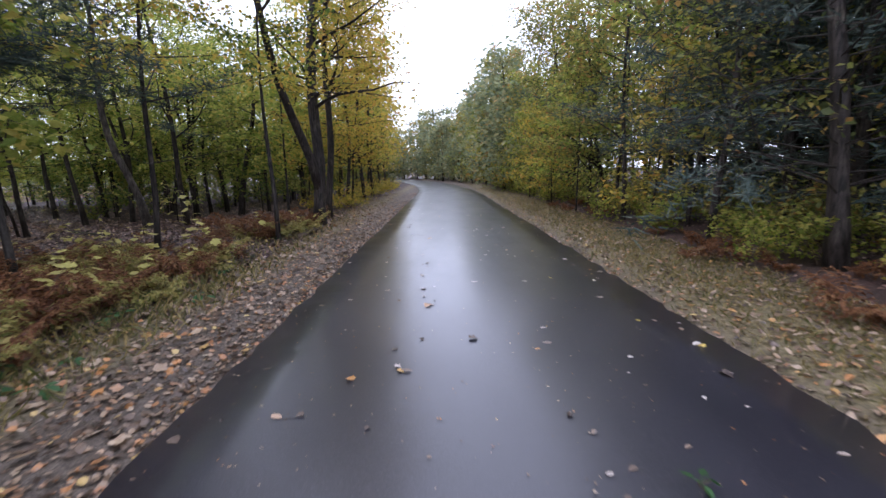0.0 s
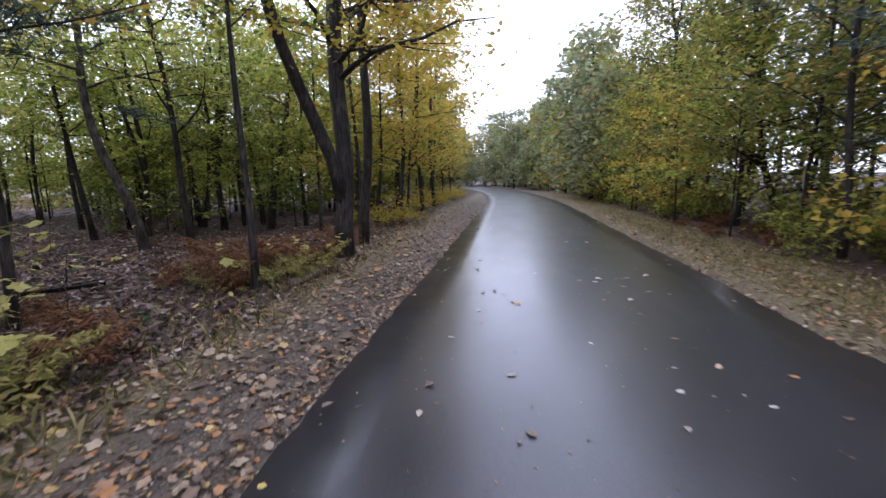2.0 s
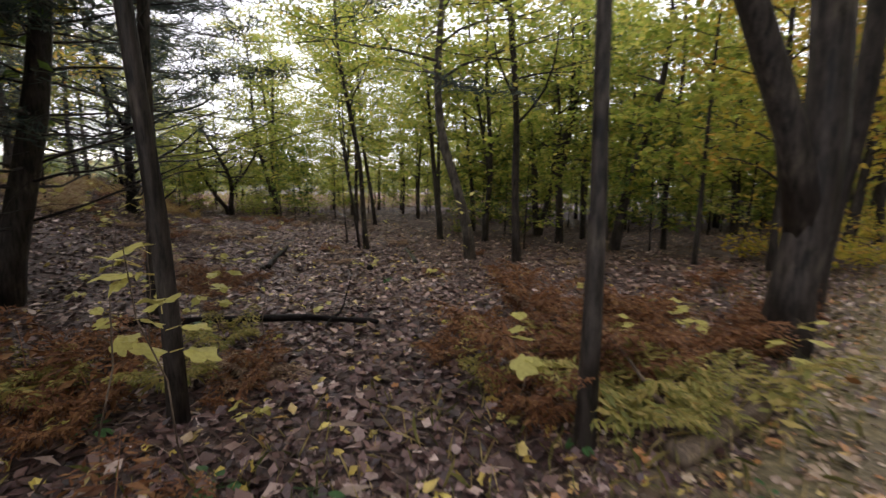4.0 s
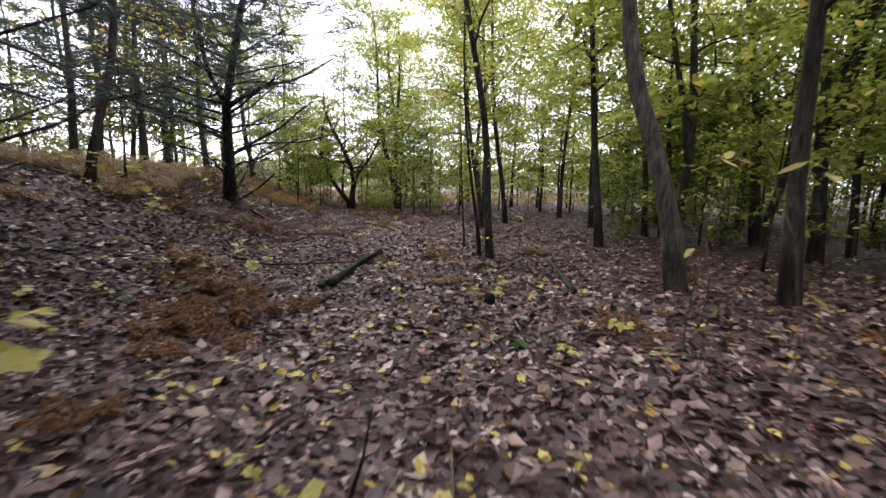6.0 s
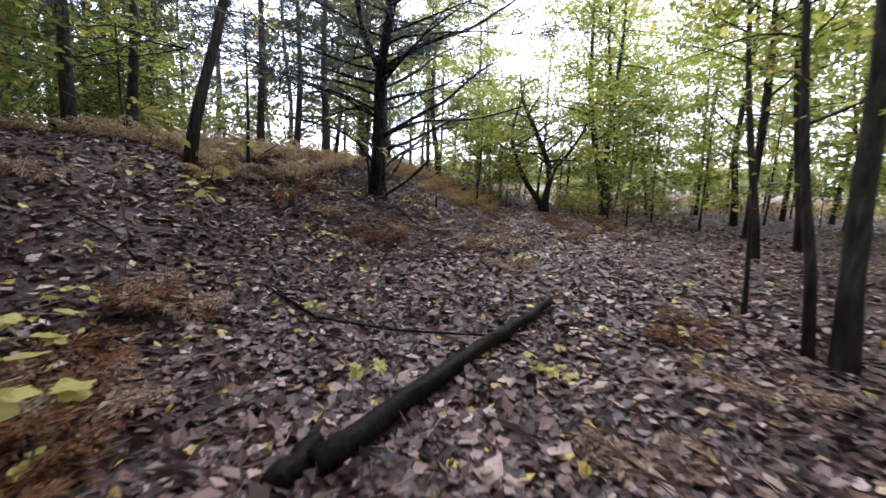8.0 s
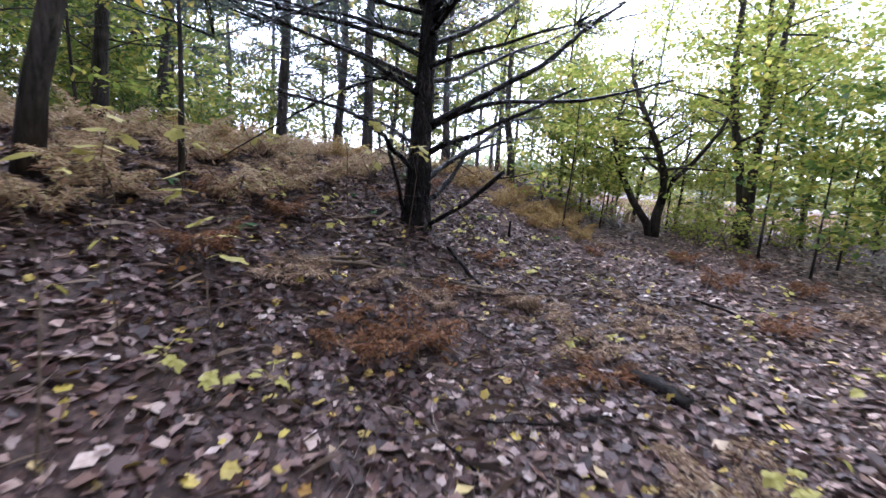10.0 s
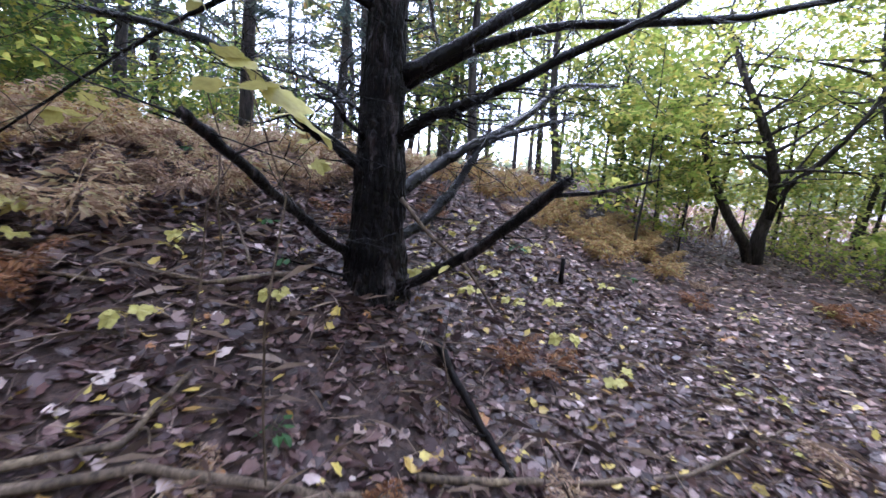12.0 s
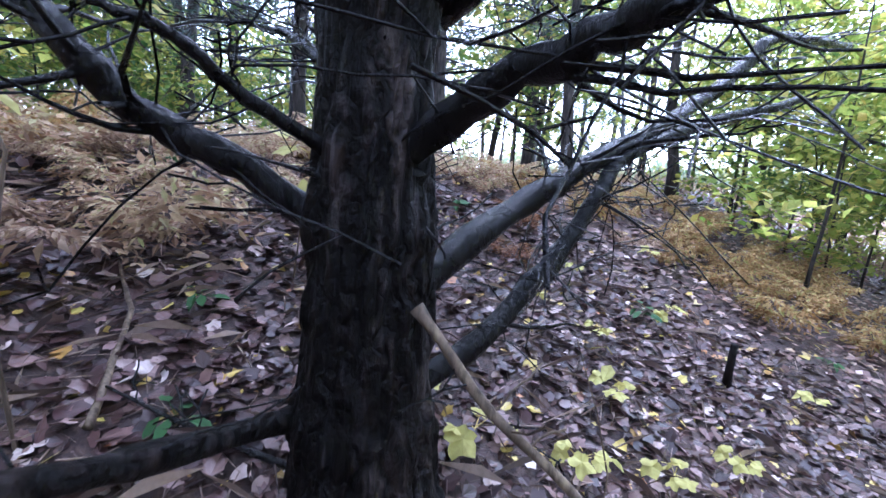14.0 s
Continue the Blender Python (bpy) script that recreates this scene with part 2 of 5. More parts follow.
def road_material():
    m, nt, bsdf, out = mat_nodes("wet_asphalt")
    grain = noise_out(nt, 150.0, 4.0, 0.75)
    patch = noise_out(nt, 1.1, 5.0, 0.6, (1, 0.35, 1))
    col = ramp(nt, grain, [(0.3, (0.006, 0.006, 0.009)), (0.5, (0.017, 0.016, 0.023)), (0.64, (0.055, 0.05, 0.062)), (0.78, (0.18, 0.16, 0.18))])
    col = mix(nt, 0.6, col, ramp(nt, patch, [(0.3, (0.6, 0.6, 0.62)), (0.7, (1.2, 1.2, 1.2))]), "MULTIPLY")
    nt.links.new(col, bsdf.inputs["Base Color"])
    nt.links.new(ramp(nt, patch, [(0.3, (0.28,) * 3), (0.55, (0.34,) * 3), (0.75, (0.42,) * 3)]), bsdf.inputs["Roughness"])
    bsdf.inputs["Specular IOR Level"].default_value = 0.6
    bsdf.inputs["Coat Weight"].default_value, bsdf.inputs["Coat Roughness"].default_value, bsdf.inputs["Coat IOR"].default_value = 0.6, 0.2, 1.45
    bump(nt, bsdf, grain, 0.12, 0.003)
    return m


GROUND, ROAD = ground_material(), road_material()


# ---- mesh helpers ----
def mesh_object(name, verts, faces, material, smooth=False):
    me = bpy.data.meshes.new(name)
    me.from_pydata([tuple(map(float, v)) for v in verts], [], [tuple(map(int, f)) for f in faces])
    me.materials.append(material)
    if smooth:
        me.shade_smooth()
    return new(name, me)


def child(ob, parent, label=""):
    ob.parent = parent
    if label:
        ob["label"] = label
    return ob


def soft_step(a, b, v):
    s = min(1.0, max(0.0, (v - a) / (b - a)))
    return s * s * (3 - 2 * s)


def ground(x, y):
    """The height of the land: the trail at 0, falling into the wood, with a bank south of the path."""
    z = -0.42 * soft_step(-2.0, -11.0, x) - 0.3 * soft_step(-30, -60, x)
    v = (11.9 - 0.205 * (x + 18.1) - y) * 0.98
    z += 1.7 * soft_step(-0.6, 5.6, v) * soft_step(-7.0, -13.0, x) * soft_step(-70, -35, x)
    # leaves and needles heaped round the foot of the old pine
    z += 0.16 * math.exp(-((x + 18.45) ** 2 + (y - 10.0) ** 2) / 0.45)
    return z


def road_x(y):
    """How far the trail has swung to the left at y."""
    return -0.0035 * max(0.0, y - 28.0) ** 2 if y < 110 else -23.5 - 0.574 * (y - 110)


def land(x, y):
    """The ground as it lies, with its small bumps, the bed of the trail and the shallow ditch."""
    rx = x - road_x(y)
    z = ground(x, y)
    if -1.2 < rx < 5.2:
        z += 0.012 * noise.noise((x * 3, y * 3, 1))
    else:
        z += 0.05 * noise.noise((x * 0.9, y * 0.9, 3)) + 0.03 * noise.noise((x * 2.6, y * 2.6, 7))
    if -0.4 < rx < 4.65:
        z -= 0.06 * min(1, (rx + 0.4) / 0.3, (4.65 - rx) / 0.3)
    return z - 0.10 * soft_step(5.0, 6.2, rx) * (1 - soft_step(7.0, 9.0, rx))


def tube(path, radii, sides=7, ends=True, rough=0.0, rng=None):
    """Vertices and faces of a round tapering stem along a path."""
    pts = [Vector(p) for p in path]
    verts, faces = [], []
    for i, p in enumerate(pts):
        d = (pts[min(i + 1, len(pts) - 1)] - pts[max(i - 1, 0)]).normalized()
        a = d.cross(Vector((0.31, 0.17, 0.93) if abs(d.z) < 0.9 else (1, 0.2, 0))).normalized()
        b = d.cross(a)
        for k in range(sides):
            w = 2 * math.pi * k / sides
            r = radii[i] * (1 + (rng.uniform(-rough, rough) if rng else 0))
            verts.append(p + a * (math.cos(w) * r) + b * (math.sin(w) * r))
    for i in range(len(pts) - 1):
        for k in range(sides):
            j = (k + 1) % sides
            faces.append((i * sides + k, i * sides + j, (i + 1) * sides + j, (i + 1) * sides + k))
    if ends:
        faces.append(tuple(range(sides))[::-1])
        faces.append(tuple((len(pts) - 1) * sides + k for k in range(sides)))
    return verts, faces


def merged(pieces):
    verts, faces = [], []
    for v, f in pieces:
        n = len(verts)
        verts += v
        faces += [tuple(i + n for i in g) for g in f]
    return verts, faces


OVAL = np.array([(0, 0, 0), (-0.28, 0.3, 0.05), (-0.22, 0.68, 0.02), (0, 1.0, -0.10), (0.22, 0.68, 0.02), (0.28, 0.3, 0.05)])
OVAL_FACES = [(0, 3, 2, 1), (0, 5, 4, 3)]
LOBED = np.array([(0, 0, 0), (-0.20, 0.05, 0.02), (-0.40, 0.16, 0.10), (-0.36, 0.40, 0.03), (-0.47, 0.60, 0.12), (-0.24, 0.70, 0.02), (0, 1.0, -0.06),
                  (0.22, 0.72, 0.02), (0.44, 0.58, 0.10), (0.36, 0.40, 0.03), (0.42, 0.18, 0.08), (0.20, 0.05, 0.02)])
LOBED_FACES = [(0, 3, 2, 1), (0, 6, 5, 3), (3, 5, 4), (0, 11, 10, 9), (0, 9, 7, 6), (9, 8, 7)]
DIAMOND = np.array([(0, 0, 0), (-0.34, 0.45, 0.06), (0, 1.0, -0.08), (0.34, 0.45, 0.06)])
DIAMOND_FACES = [(0, 3, 2, 1)]
def maple_outline():
    pts = [(0.0, 0.42, 0.0)]
    for k in range(22):
        w = -math.pi / 2 + 2 * math.pi * (k + 0.5) / 22
        lobe = 0.36 + 0.20 * abs(math.cos(2.5 * (w - math.pi / 2))) ** 1.6 + (0.05 if k % 2 else 0.0)
        r = lobe * (0.72 if math.sin(w) < -0.3 else 1.0)
        pts.append((r * math.cos(w) * 0.92, 0.42 + r * math.sin(w), -0.16 * r * r + 0.05 * math.sin(3 * w)))
    return np.array(pts), [(0, 1 + k, 1 + (k + 1) % 22) for k in range(22)]


MAPLE_LEAF, MAPLE_FACES = maple_outline()
BLADE = np.array([(-0.5, 0, 0), (0.5, 0, 0), (0.35, 0.6, 0.05), (0, 1.0, -0.05), (-0.35, 0.6, 0.05)])
BLADE_FACES = [(0, 1, 2, 3, 4)]


def leaf_cloud(places, sizes, rng, template=OVAL, faces=OVAL_FACES, tilt=0.6, droop=0.0, headings=None, squash=1.0):
    """Vertices and faces of many leaves: each at its place, turned anyhow, tilted by up to about tilt radians."""
    n, k = len(places), len(template)
    yaw = rng.uniform(0, 2 * math.pi, n) if headings is None else headings
    a, b = rng.normal(-droop, tilt, n), rng.normal(0, tilt, n)
    t = template[None] * np.asarray(sizes)[:, None, None] * np.array([squash, 1, 1])
    x, y, z = t[..., 0], t[..., 1], t[..., 2]
    z = z * rng.uniform(-0.6, 1.8, n)[:, None]
    y, z = y * np.cos(a)[:, None] - z * np.sin(a)[:, None], y * np.sin(a)[:, None] + z * np.cos(a)[:, None]
    x, z = x * np.cos(b)[:, None] + z * np.sin(b)[:, None], -x * np.sin(b)[:, None] + z * np.cos(b)[:, None]
    c, s = np.cos(yaw)[:, None], np.sin(yaw)[:, None]
    v = np.stack([x * c - y * s, x * s + y * c, z], -1) + np.asarray(places)[:, None]
    f = [tuple(i * k + j for j in g) for i in range(n) for g in faces]
    return v.reshape(-1, 3).tolist(), f


# ---- the land and the trail ----
def build_ground():
    def steps(lo, a, b, hi, fine):
        out, p, w = list(np.arange(a, b, fine)), b, fine
        while p < hi:
            out.append(p)
            w *= 1.35
            p += w
        p, w = a - fine, fine
        while p > lo:
            out.insert(0, p)
            w *= 1.35
            p -= w
        return [lo] + out + [hi]
    xs, ys = steps(-900, -34, 12, 900, 0.28), steps(-900, -4, 30, 900, 0.28)
    verts = []
    for y in ys:
        for x in xs:
            verts.append((x, y, land(x, y)))
    w = len(xs)
    faces = [(j * w + i, j * w + i + 1, (j + 1) * w + i + 1, (j + 1) * w + i) for j in range(len(ys) - 1) for i in range(w - 1)]
    tagged(mesh_object("ground", verts, faces, GROUND, True), "brown woodland floor with a grassy verge and gravel shoulder", "ground", kind="structure")


def build_road():
    rng = random.Random(4)
    ys = list(np.arange(-30, 30, 0.22)) + list(np.arange(30, 130, 1.5))
    verts, faces = [], []
    for y in ys:
        s = road_x(y)
        left, right = rng.gauss(0, 0.018) + 0.03 * noise.noise((y * 0.7, 0, 0)), 4.25 + rng.gauss(0, 0.02) + 0.04 * noise.noise((y * 0.6, 9, 0))
        for u in range(9):
            k = u / 8
            verts.append((s + left + (right - left) * k, y, 0.012 + 0.03 * (1 - (2 * k - 1) ** 2) + 0.004 * noise.noise((u * 2.2, y * 0.8, 5))))
        verts.append((s + right + 0.03, y, -0.07))
        verts.append((s + left - 0.03, y, -0.07))
    for j in range(len(ys) - 1):
        for u in range(11):
            a, b = j * 11 + u, j * 11 + (u + 1) % 11
            faces.append((a, b, b + 11, a + 11))
    tagged(mesh_object("road", verts, faces, ROAD, True), "wet dark asphalt trail shining under the sky", "road", kind="structure")


build_ground()
build_road()


# ---- trees ----
def grow(rng, dia, height, lean, bend=0.5, sides=9, forks=()):
    """Trunk path and radii of a tree standing at the origin."""
    n = max(8, int(height * 1.6))
    path, radii = [], []
    p1, p2 = rng.uniform(0, 6.3), rng.uniform(0, 6.3)
    for i in range(n + 1):
        t = i / n
        h = height * t
        w = bend * min(dia, 0.2) * 1.0 * min(1, t * 4)
        path.append((lean[0] * h * (1 - 0.35 * t) + w * (math.sin(p1 + h * 0.9) - math.sin(p1)), lean[1] * h * (1 - 0.35 * t) + w * (math.cos(p2 + h * 0.8) - math.cos(p2)), h - (0.25 if i == 0 else 0)))
        radii.append(dia / 2 * ((1 - t) ** 0.75 * 0.93 + 0.07) * (1.28 if i == 0 else 1.06 if i == 1 else 1) * (1 + 0.05 * math.sin(p1 * 3 + i * 2.3)))
    return path, radii


def limb(rng, start, heading, rise, length, radius, wander=0.16, sag=0.0, n=6):
    p, path, radii = Vector(start), [Vector(start)], [radius]
    d = Vector((math.cos(heading) * math.cos(rise), math.sin(heading) * math.cos(rise), math.sin(rise)))
    for i in range(n):
        d = (d + Vector((rng.gauss(0, wander), rng.gauss(0, wander), rng.gauss(0, wander * 0.7) - sag))).normalized()
        p = p + d * (length / n)
        path.append(p)
        radii.append(max(0.003, radius * (1 - (i + 1) / n * 0.9)))
    return path, radii


def crown_of(rng, nprng, path, radii, height, low, spread, limbs, leaves, size, rise=(0.1, 0.7), flat=0.09, bias=None, mains=None, shoots=5):
    """Limbs with side shoots, and the places of the leaves on them."""
    wood, spots = [], []
    for i in range(limbs):
        f = low + (0.97 - low) * (i + rng.random() * 0.8) / limbs
        at = f * (len(path) - 1)
        k = min(int(at), len(path) - 2)
        start = Vector(path[k]).lerp(Vector(path[k + 1]), at - k)
        heading = i * 2.4 + rng.uniform(-0.5, 0.5)
        if bias is not None and rng.random() < 0.6:
            heading = bias + rng.gauss(0, 0.7)
        reach = spread * (1 - 0.55 * max(0, (f - low) / (1 - low))) * rng.uniform(0.65, 1.15)
        lp, lr = limb(rng, start, heading, rng.uniform(*rise), reach, max(0.006, radii[k] * 0.42), 0.17, 0.02)
        (mains if mains is not None else wood).append(tube(lp, lr, 5, False))
        spots += [(p, 0.5) for p in lp[2:]]
        for s in range(shoots):
            q = rng.randrange(1, len(lp) - 1)
            sp, sr = limb(rng, lp[q], heading + rng.choice((-1, 1)) * rng.uniform(0.4, 1.1), rng.uniform(-0.15, 0.45), reach * rng.uniform(0.3, 0.6), max(0.004, lr[q] * 0.5), 0.2, 0, 3)
            wood.append(tube(sp, sr, 3, False))
            spots += [(sp[a].lerp(sp[a + 1], b), 1.0) for a in range(3) for b in (0.5, 1.0)]
    if not leaves:
        return wood, [], []
    weights = np.array([w for _, w in spots])
    pick = nprng.choice(len(spots), leaves, p=weights / weights.sum())
    base = np.array([tuple(p) for p, _ in spots])
    off = nprng.normal(0, 1, (leaves, 3)) * np.array([0.26, 0.26, flat]) * max(0.7, min(1.3, spread / 2.2))
    return wood, base[pick] + off, nprng.uniform(0.65, 1.25, leaves) * size


COUNT = [0]


def tree(x, y, dia, lean=(0, 0), height=9.0, low=0.35, spread=2.2, limbs=16, leaves=2600, size=0.11, leaf=None, bark=None, label="", bend=0.5, name="tree", forks=(), bias=None, rise=(0.1, 0.7), near=True, flat=0.09):
    """A broad-leaved tree: trunk (with forked stems), branches and a crown of single leaves."""
    COUNT[0] += 1
    rng, nprng = random.Random(COUNT[0]), np.random.default_rng(COUNT[0])
    leaf, bark = leaf or LIME, bark or BARK
    root = new(name)
    root.location = (x, y, land(x, y))
    path, radii = grow(rng, dia, height, lean, bend)
    child(mesh_object("trunk", *tube(path, radii, 10, True, 0.07, rng), bark, True), root)
    mains, shoots = ([], 5) if near else (None, 4)
    wood, spots, sizes = crown_of(rng, nprng, path, radii, height, low, spread, limbs, leaves, size, rise, flat, bias, mains, shoots)
    for fork_low, fork_lean, fork_dia in forks:
        at = min(len(path) - 2, max(0, int(fork_low * (len(path) - 1))))
        fp, fr = grow(rng, fork_dia, height * (1 - fork_low) * 0.95, fork_lean, bend)
        fp = [Vector(p) + Vector(path[at]) for p in fp]
        child(mesh_object("stem", *tube(fp, fr, 9, True, 0.06, rng), bark, True), root)
        w2, s2, z2 = crown_of(rng, nprng, fp, fr, height, 0.4, spread, limbs // 2, leaves // 2, size, rise, flat, bias, mains, shoots)
        wood += w2
        spots, sizes = np.concatenate([spots, s2]) if len(s2) else spots, np.concatenate([sizes, z2]) if len(z2) else sizes
    for piece in mains or ():
        child(mesh_object("branch", *piece, bark, True), root)
    if wood:
        tagged(child(mesh_object("twig_spray", *merged(wood), bark, True), root), kind="stuff")
    if len(spots):
        child(mesh_object("crown", *leaf_cloud(spots, sizes, nprng, template=DIAMOND, faces=DIAMOND_FACES, tilt=0.45, droop=0.25), leaf), root)
    return tagged(root, label, "tree")


NEEDLES = np.array([(-0.5, 0.1, 0), (0.5, 0.0, 0), (0.1, 1.0, 0.05)])


def needle_tufts(spots, nprng, length, per, wide=0.22):
    """Sprays of needles round the given shoots."""
    base = np.repeat(np.array([tuple(p) for p in spots]), per, 0) + nprng.normal(0, 0.05, (len(spots) * per, 3))
    return leaf_cloud(base, nprng.uniform(0.7, 1.2, len(base)) * length, nprng, NEEDLES, [(0, 1, 2)], 0.7, 0, squash=wide)


def conifer(x, y, dia, lean=(0, 0), height=12.0, low=0.12, spread=2.6, whorls=16, dead=0.35, per=9, label="", bark=None, needle=0.2, bend=0.25):
    """A pine: trunk, whorls of branches, the lower ones bare, and needles."""
    COUNT[0] += 1
    rng, nprng = random.Random(COUNT[0]), np.random.default_rng(COUNT[0])
    root = new("pine_tree")
    root.location = (x, y, land(x, y))
    path, radii = grow(rng, dia, height, lean, bend)
    child(mesh_object("trunk", *tube(path, radii, 11, True, 0.07, rng), bark or BARK, True), root)
    wood, shoots = [], []
    for i in range(whorls):
        f = low + (0.98 - low) * i / whorls
        at = f * (len(path) - 1)
        k = min(int(at), len(path) - 2)
        for j in range(4):
            start = Vector(path[k]).lerp(Vector(path[k + 1]), min(1, at - k + rng.random() * 0.4))
            reach = spread * (1 - 0.75 * f) * rng.uniform(0.6, 1.15)
            heading = j * 1.57 + i * 0.8 + rng.uniform(-0.4, 0.4)
            lp, lr = limb(rng, start, heading, rng.uniform(-0.1, 0.35), reach, max(0.007, radii[k] * 0.13), 0.2, -0.02, 7)
            wood.append(tube(lp, lr, 4, False))
            for s in range(4):
                q = rng.randrange(2, len(lp))
                sp, sr = limb(rng, lp[q], heading + rng.choice((-1, 1)) * rng.uniform(0.3, 1.0), rng.uniform(-0.2, 0.4), reach * 0.4, 0.007, 0.15, 0, 3)
                wood.append(tube(sp, sr, 3, False))
                if f > dead:
                    shoots += [sp[a].lerp(sp[a + 1], b) for a in range(3) for b in (0.5, 1.0)]
    tagged(child(mesh_object("twig_spray", *merged(wood), bark or BARK, True), root), kind="stuff")
    if shoots:
        fine = needle <= 0.2
        child(mesh_object("needles", *needle_tufts(shoots, nprng, needle, per if fine else max(3, per // 2), 0.10 if fine else 0.2), NEEDLE), root)
    return tagged(root, label or "tall pine with bare lower branches and dark needles", "tree")


# ---- the trees along the walk ----
MAPLE = "slender woodland tree with yellow-green autumn leaves"
DARK = "dark wet-barked woodland tree with yellowing leaves"
tree(-1.97, 13.82, 0.37, (0.05, 0.05), 12, 0.26, 3.5, 26, 7000, 0.12, YELLOW, label="dark forked tree beside the trail with golden leaves", forks=((0.11, (-0.22, -0.36), 0.25),), bias=0.1)
tree(-2.15, 15.52, 0.24, (0.06, 0.02), 12, 0.3, 2.6, 16, 6800, 0.12, YELLOW, label="straight dark tree beside the trail with golden leaves", bias=0.4)
tree(-2.2, 11.15, 0.105, (0.0, 0.0), 6.8, 0.5, 1.9, 13, 1900, 0.11, GREEN, label="thin young tree at the edge of the verge", bend=0.9)
tree(-8.60, 16.1, 0.26, (-0.12, -0.10), 11, 0.36, 4.0, 22, 7500, 0.11, LIME, BARK_GREY, "leaning grey-barked tree over the leaf litter", bend=0.7)
tree(-7.5, 16.5, 0.185, (-0.05, -0.08), 11, 0.25, 3.4, 22, 6500, 0.11, LIME, label=DARK)
tree(-12.0, 15.1, 0.155, (-0.06, -0.12), 9, 0.42, 3.2, 17, 5600, 0.11, LIME, BARK_MID, label="slim dark tree leaning over the path", bend=0.8)
tree(-12.12, 14.95, 0.08, (-0.09, -0.10), 5, 0.3, 1.2, 10, 300, 0.09, LIME, label="thin dark stem beside a larger tree")
tree(-3.98, 9.43, 0.115, (0.15, -0.02), 6.5, 0.42, 2.3, 14, 2800, 0.11, YELLOW, label="crooked young tree with a few yellow leaves", bend=0.6)
tree(-9.7, 21.0, 0.26, (0.0, 0.0), 8, 0.3, 3.0, 16, 3600, 0.12, LIME, label=DARK, forks=((0.3, (-0.25, 0.1), 0.2), (0.34, (0.2, 0.1), 0.2)))
tree(-7.2, 20.0, 0.26, (0.16, 0.10), 8, 0.27, 2.4, 12, 2600, 0.12, LIME, label="dark trunk leaning far over")
tree(-16.5, 21.3, 0.22, (-0.05, -0.06), 8, 0.35, 2.4, 15, 4800, 0.12, LIME, BARK_MID, label=MAPLE)
tree(-20.6, 19.2, 0.20, (0.02, -0.05), 11, 0.3, 4.4, 22, 7500, 0.14, LIME, label=MAPLE)
tree(-9.2, 22.9, 0.22, (-0.06, -0.04), 8, 0.27, 2.4, 15, 3000, 0.12, LIME, label=DARK)
tree(-4.9, 28.8, 0.28, (0.07, 0.02), 8, 0.25, 2.8, 16, 5200, 0.14, YELLOW, label=DARK)
tree(-3.4, 20.5, 0.13, (0.1, 0.02), 7, 0.3, 2.2, 14, 3200, 0.13, YELLOW, label="thin tree at the trailside with golden leaves")
tree(-3.0, 23.5, 0.12, (0.12, 0.02), 7, 0.25, 2.2, 14, 3200, 0.13, YELLOW, label="thin tree at the trailside with golden leaves")
tree(-12.75, 18.4, 0.20, (-0.08, -0.09), 8, 0.42, 2.2, 14, 4800, 0.11, LIME, BARK_MID, label=MAPLE)
tree(-13.9, 21.0, 0.18, (-0.08, -0.07), 8, 0.35, 2.2, 14, 4400, 0.12, LIME, BARK_MID, label=MAPLE)
tree(-11.65, 22.3, 0.26, (-0.15, -0.09), 8, 0.35, 2.6, 14, 4800, 0.12, LIME, BARK_MID, label="dark twin-stemmed tree in the wood", forks=((0.05, (0.05, 0.1), 0.22),))
tree(-14.0, 25.0, 0.19, (-0.1, -0.07), 8, 0.35, 2.2, 14, 4400, 0.12, LIME, BARK_MID, label=MAPLE)
tree(-15.4, 7.65, 0.19, (-0.10, 0.17), 8, 0.4, 2.2, 12, 3000, 0.11, YELLOW, label="dark tree leaning on the fern bank")
tree(-17.2, 17.5, 0.14, (-0.09, -0.14), 8, 0.4, 2.0, 14, 4400, 0.11, LIME, BARK_MID, label=MAPLE)
tree(-27.2, 17.3, 0.28, (-0.08, -0.17), 11, 0.27, 4.0, 22, 6500, 0.14, LIME, label="clump of dark trunks by the field", forks=((0.01, (-0.03, -0.08), 0.24), (0.01, (-0.02, 0.02), 0.27)))
tree(-27.9, 15.0, 0.30, (-0.04, -0.14), 6, 0.26, 2.2, 30, 800, 0.12, LIME, label="gnarled half-dead tree at the field edge", bend=3.0, forks=((0.04, (-0.03, -0.22), 0.26), (0.3, (0.1, 0.25), 0.16)), rise=(-0.1, 0.9))
tree(-28.9, 19.6, 0.12, (-0.07, -0.12), 7, 0.3, 1.6, 12, 2600, 0.12, LIME, label=MAPLE)
tree(-13.25, 15.1, 0.05, (-0.04, -0.06), 2.6, 0.4, 0.6, 7, 60, 0.08, OLIVE, label="bare sapling over the leaf litter", name="sapling")
tree(-16.6, 8.0, 0.06, (0, 0), 3.5, 0.4, 0.8, 8, 140, 0.1, YELLOW, label="thin sapling on the fern bank", name="sapling")
tree(-23.4, 0.5, 0.34, (-0.06, 0.05), 8, 0.35, 2.6, 14, 4800, 0.12, GREEN, label=DARK)
tree(-22.5, -1.2, 0.26, (-0.08, 0.04), 8, 0.35, 2.6, 14, 4800, 0.12, GREEN, label=DARK)
tree(-26.0, 8.5, 0.24, (0.02, -0.06), 8, 0.45, 2.2, 14, 3600, 0.11, OLIVE, label=DARK)
tree(-29.0, 10.2, 0.27, (0.01, -0.08), 8, 0.27, 2.4, 14, 4000, 0.12, LIME, label=DARK)
tree(-30.0, 6.3, 0.42, (0, 0.02), 8, 0.27, 2.6, 14, 4400, 0.12, OLIVE, label=DARK)
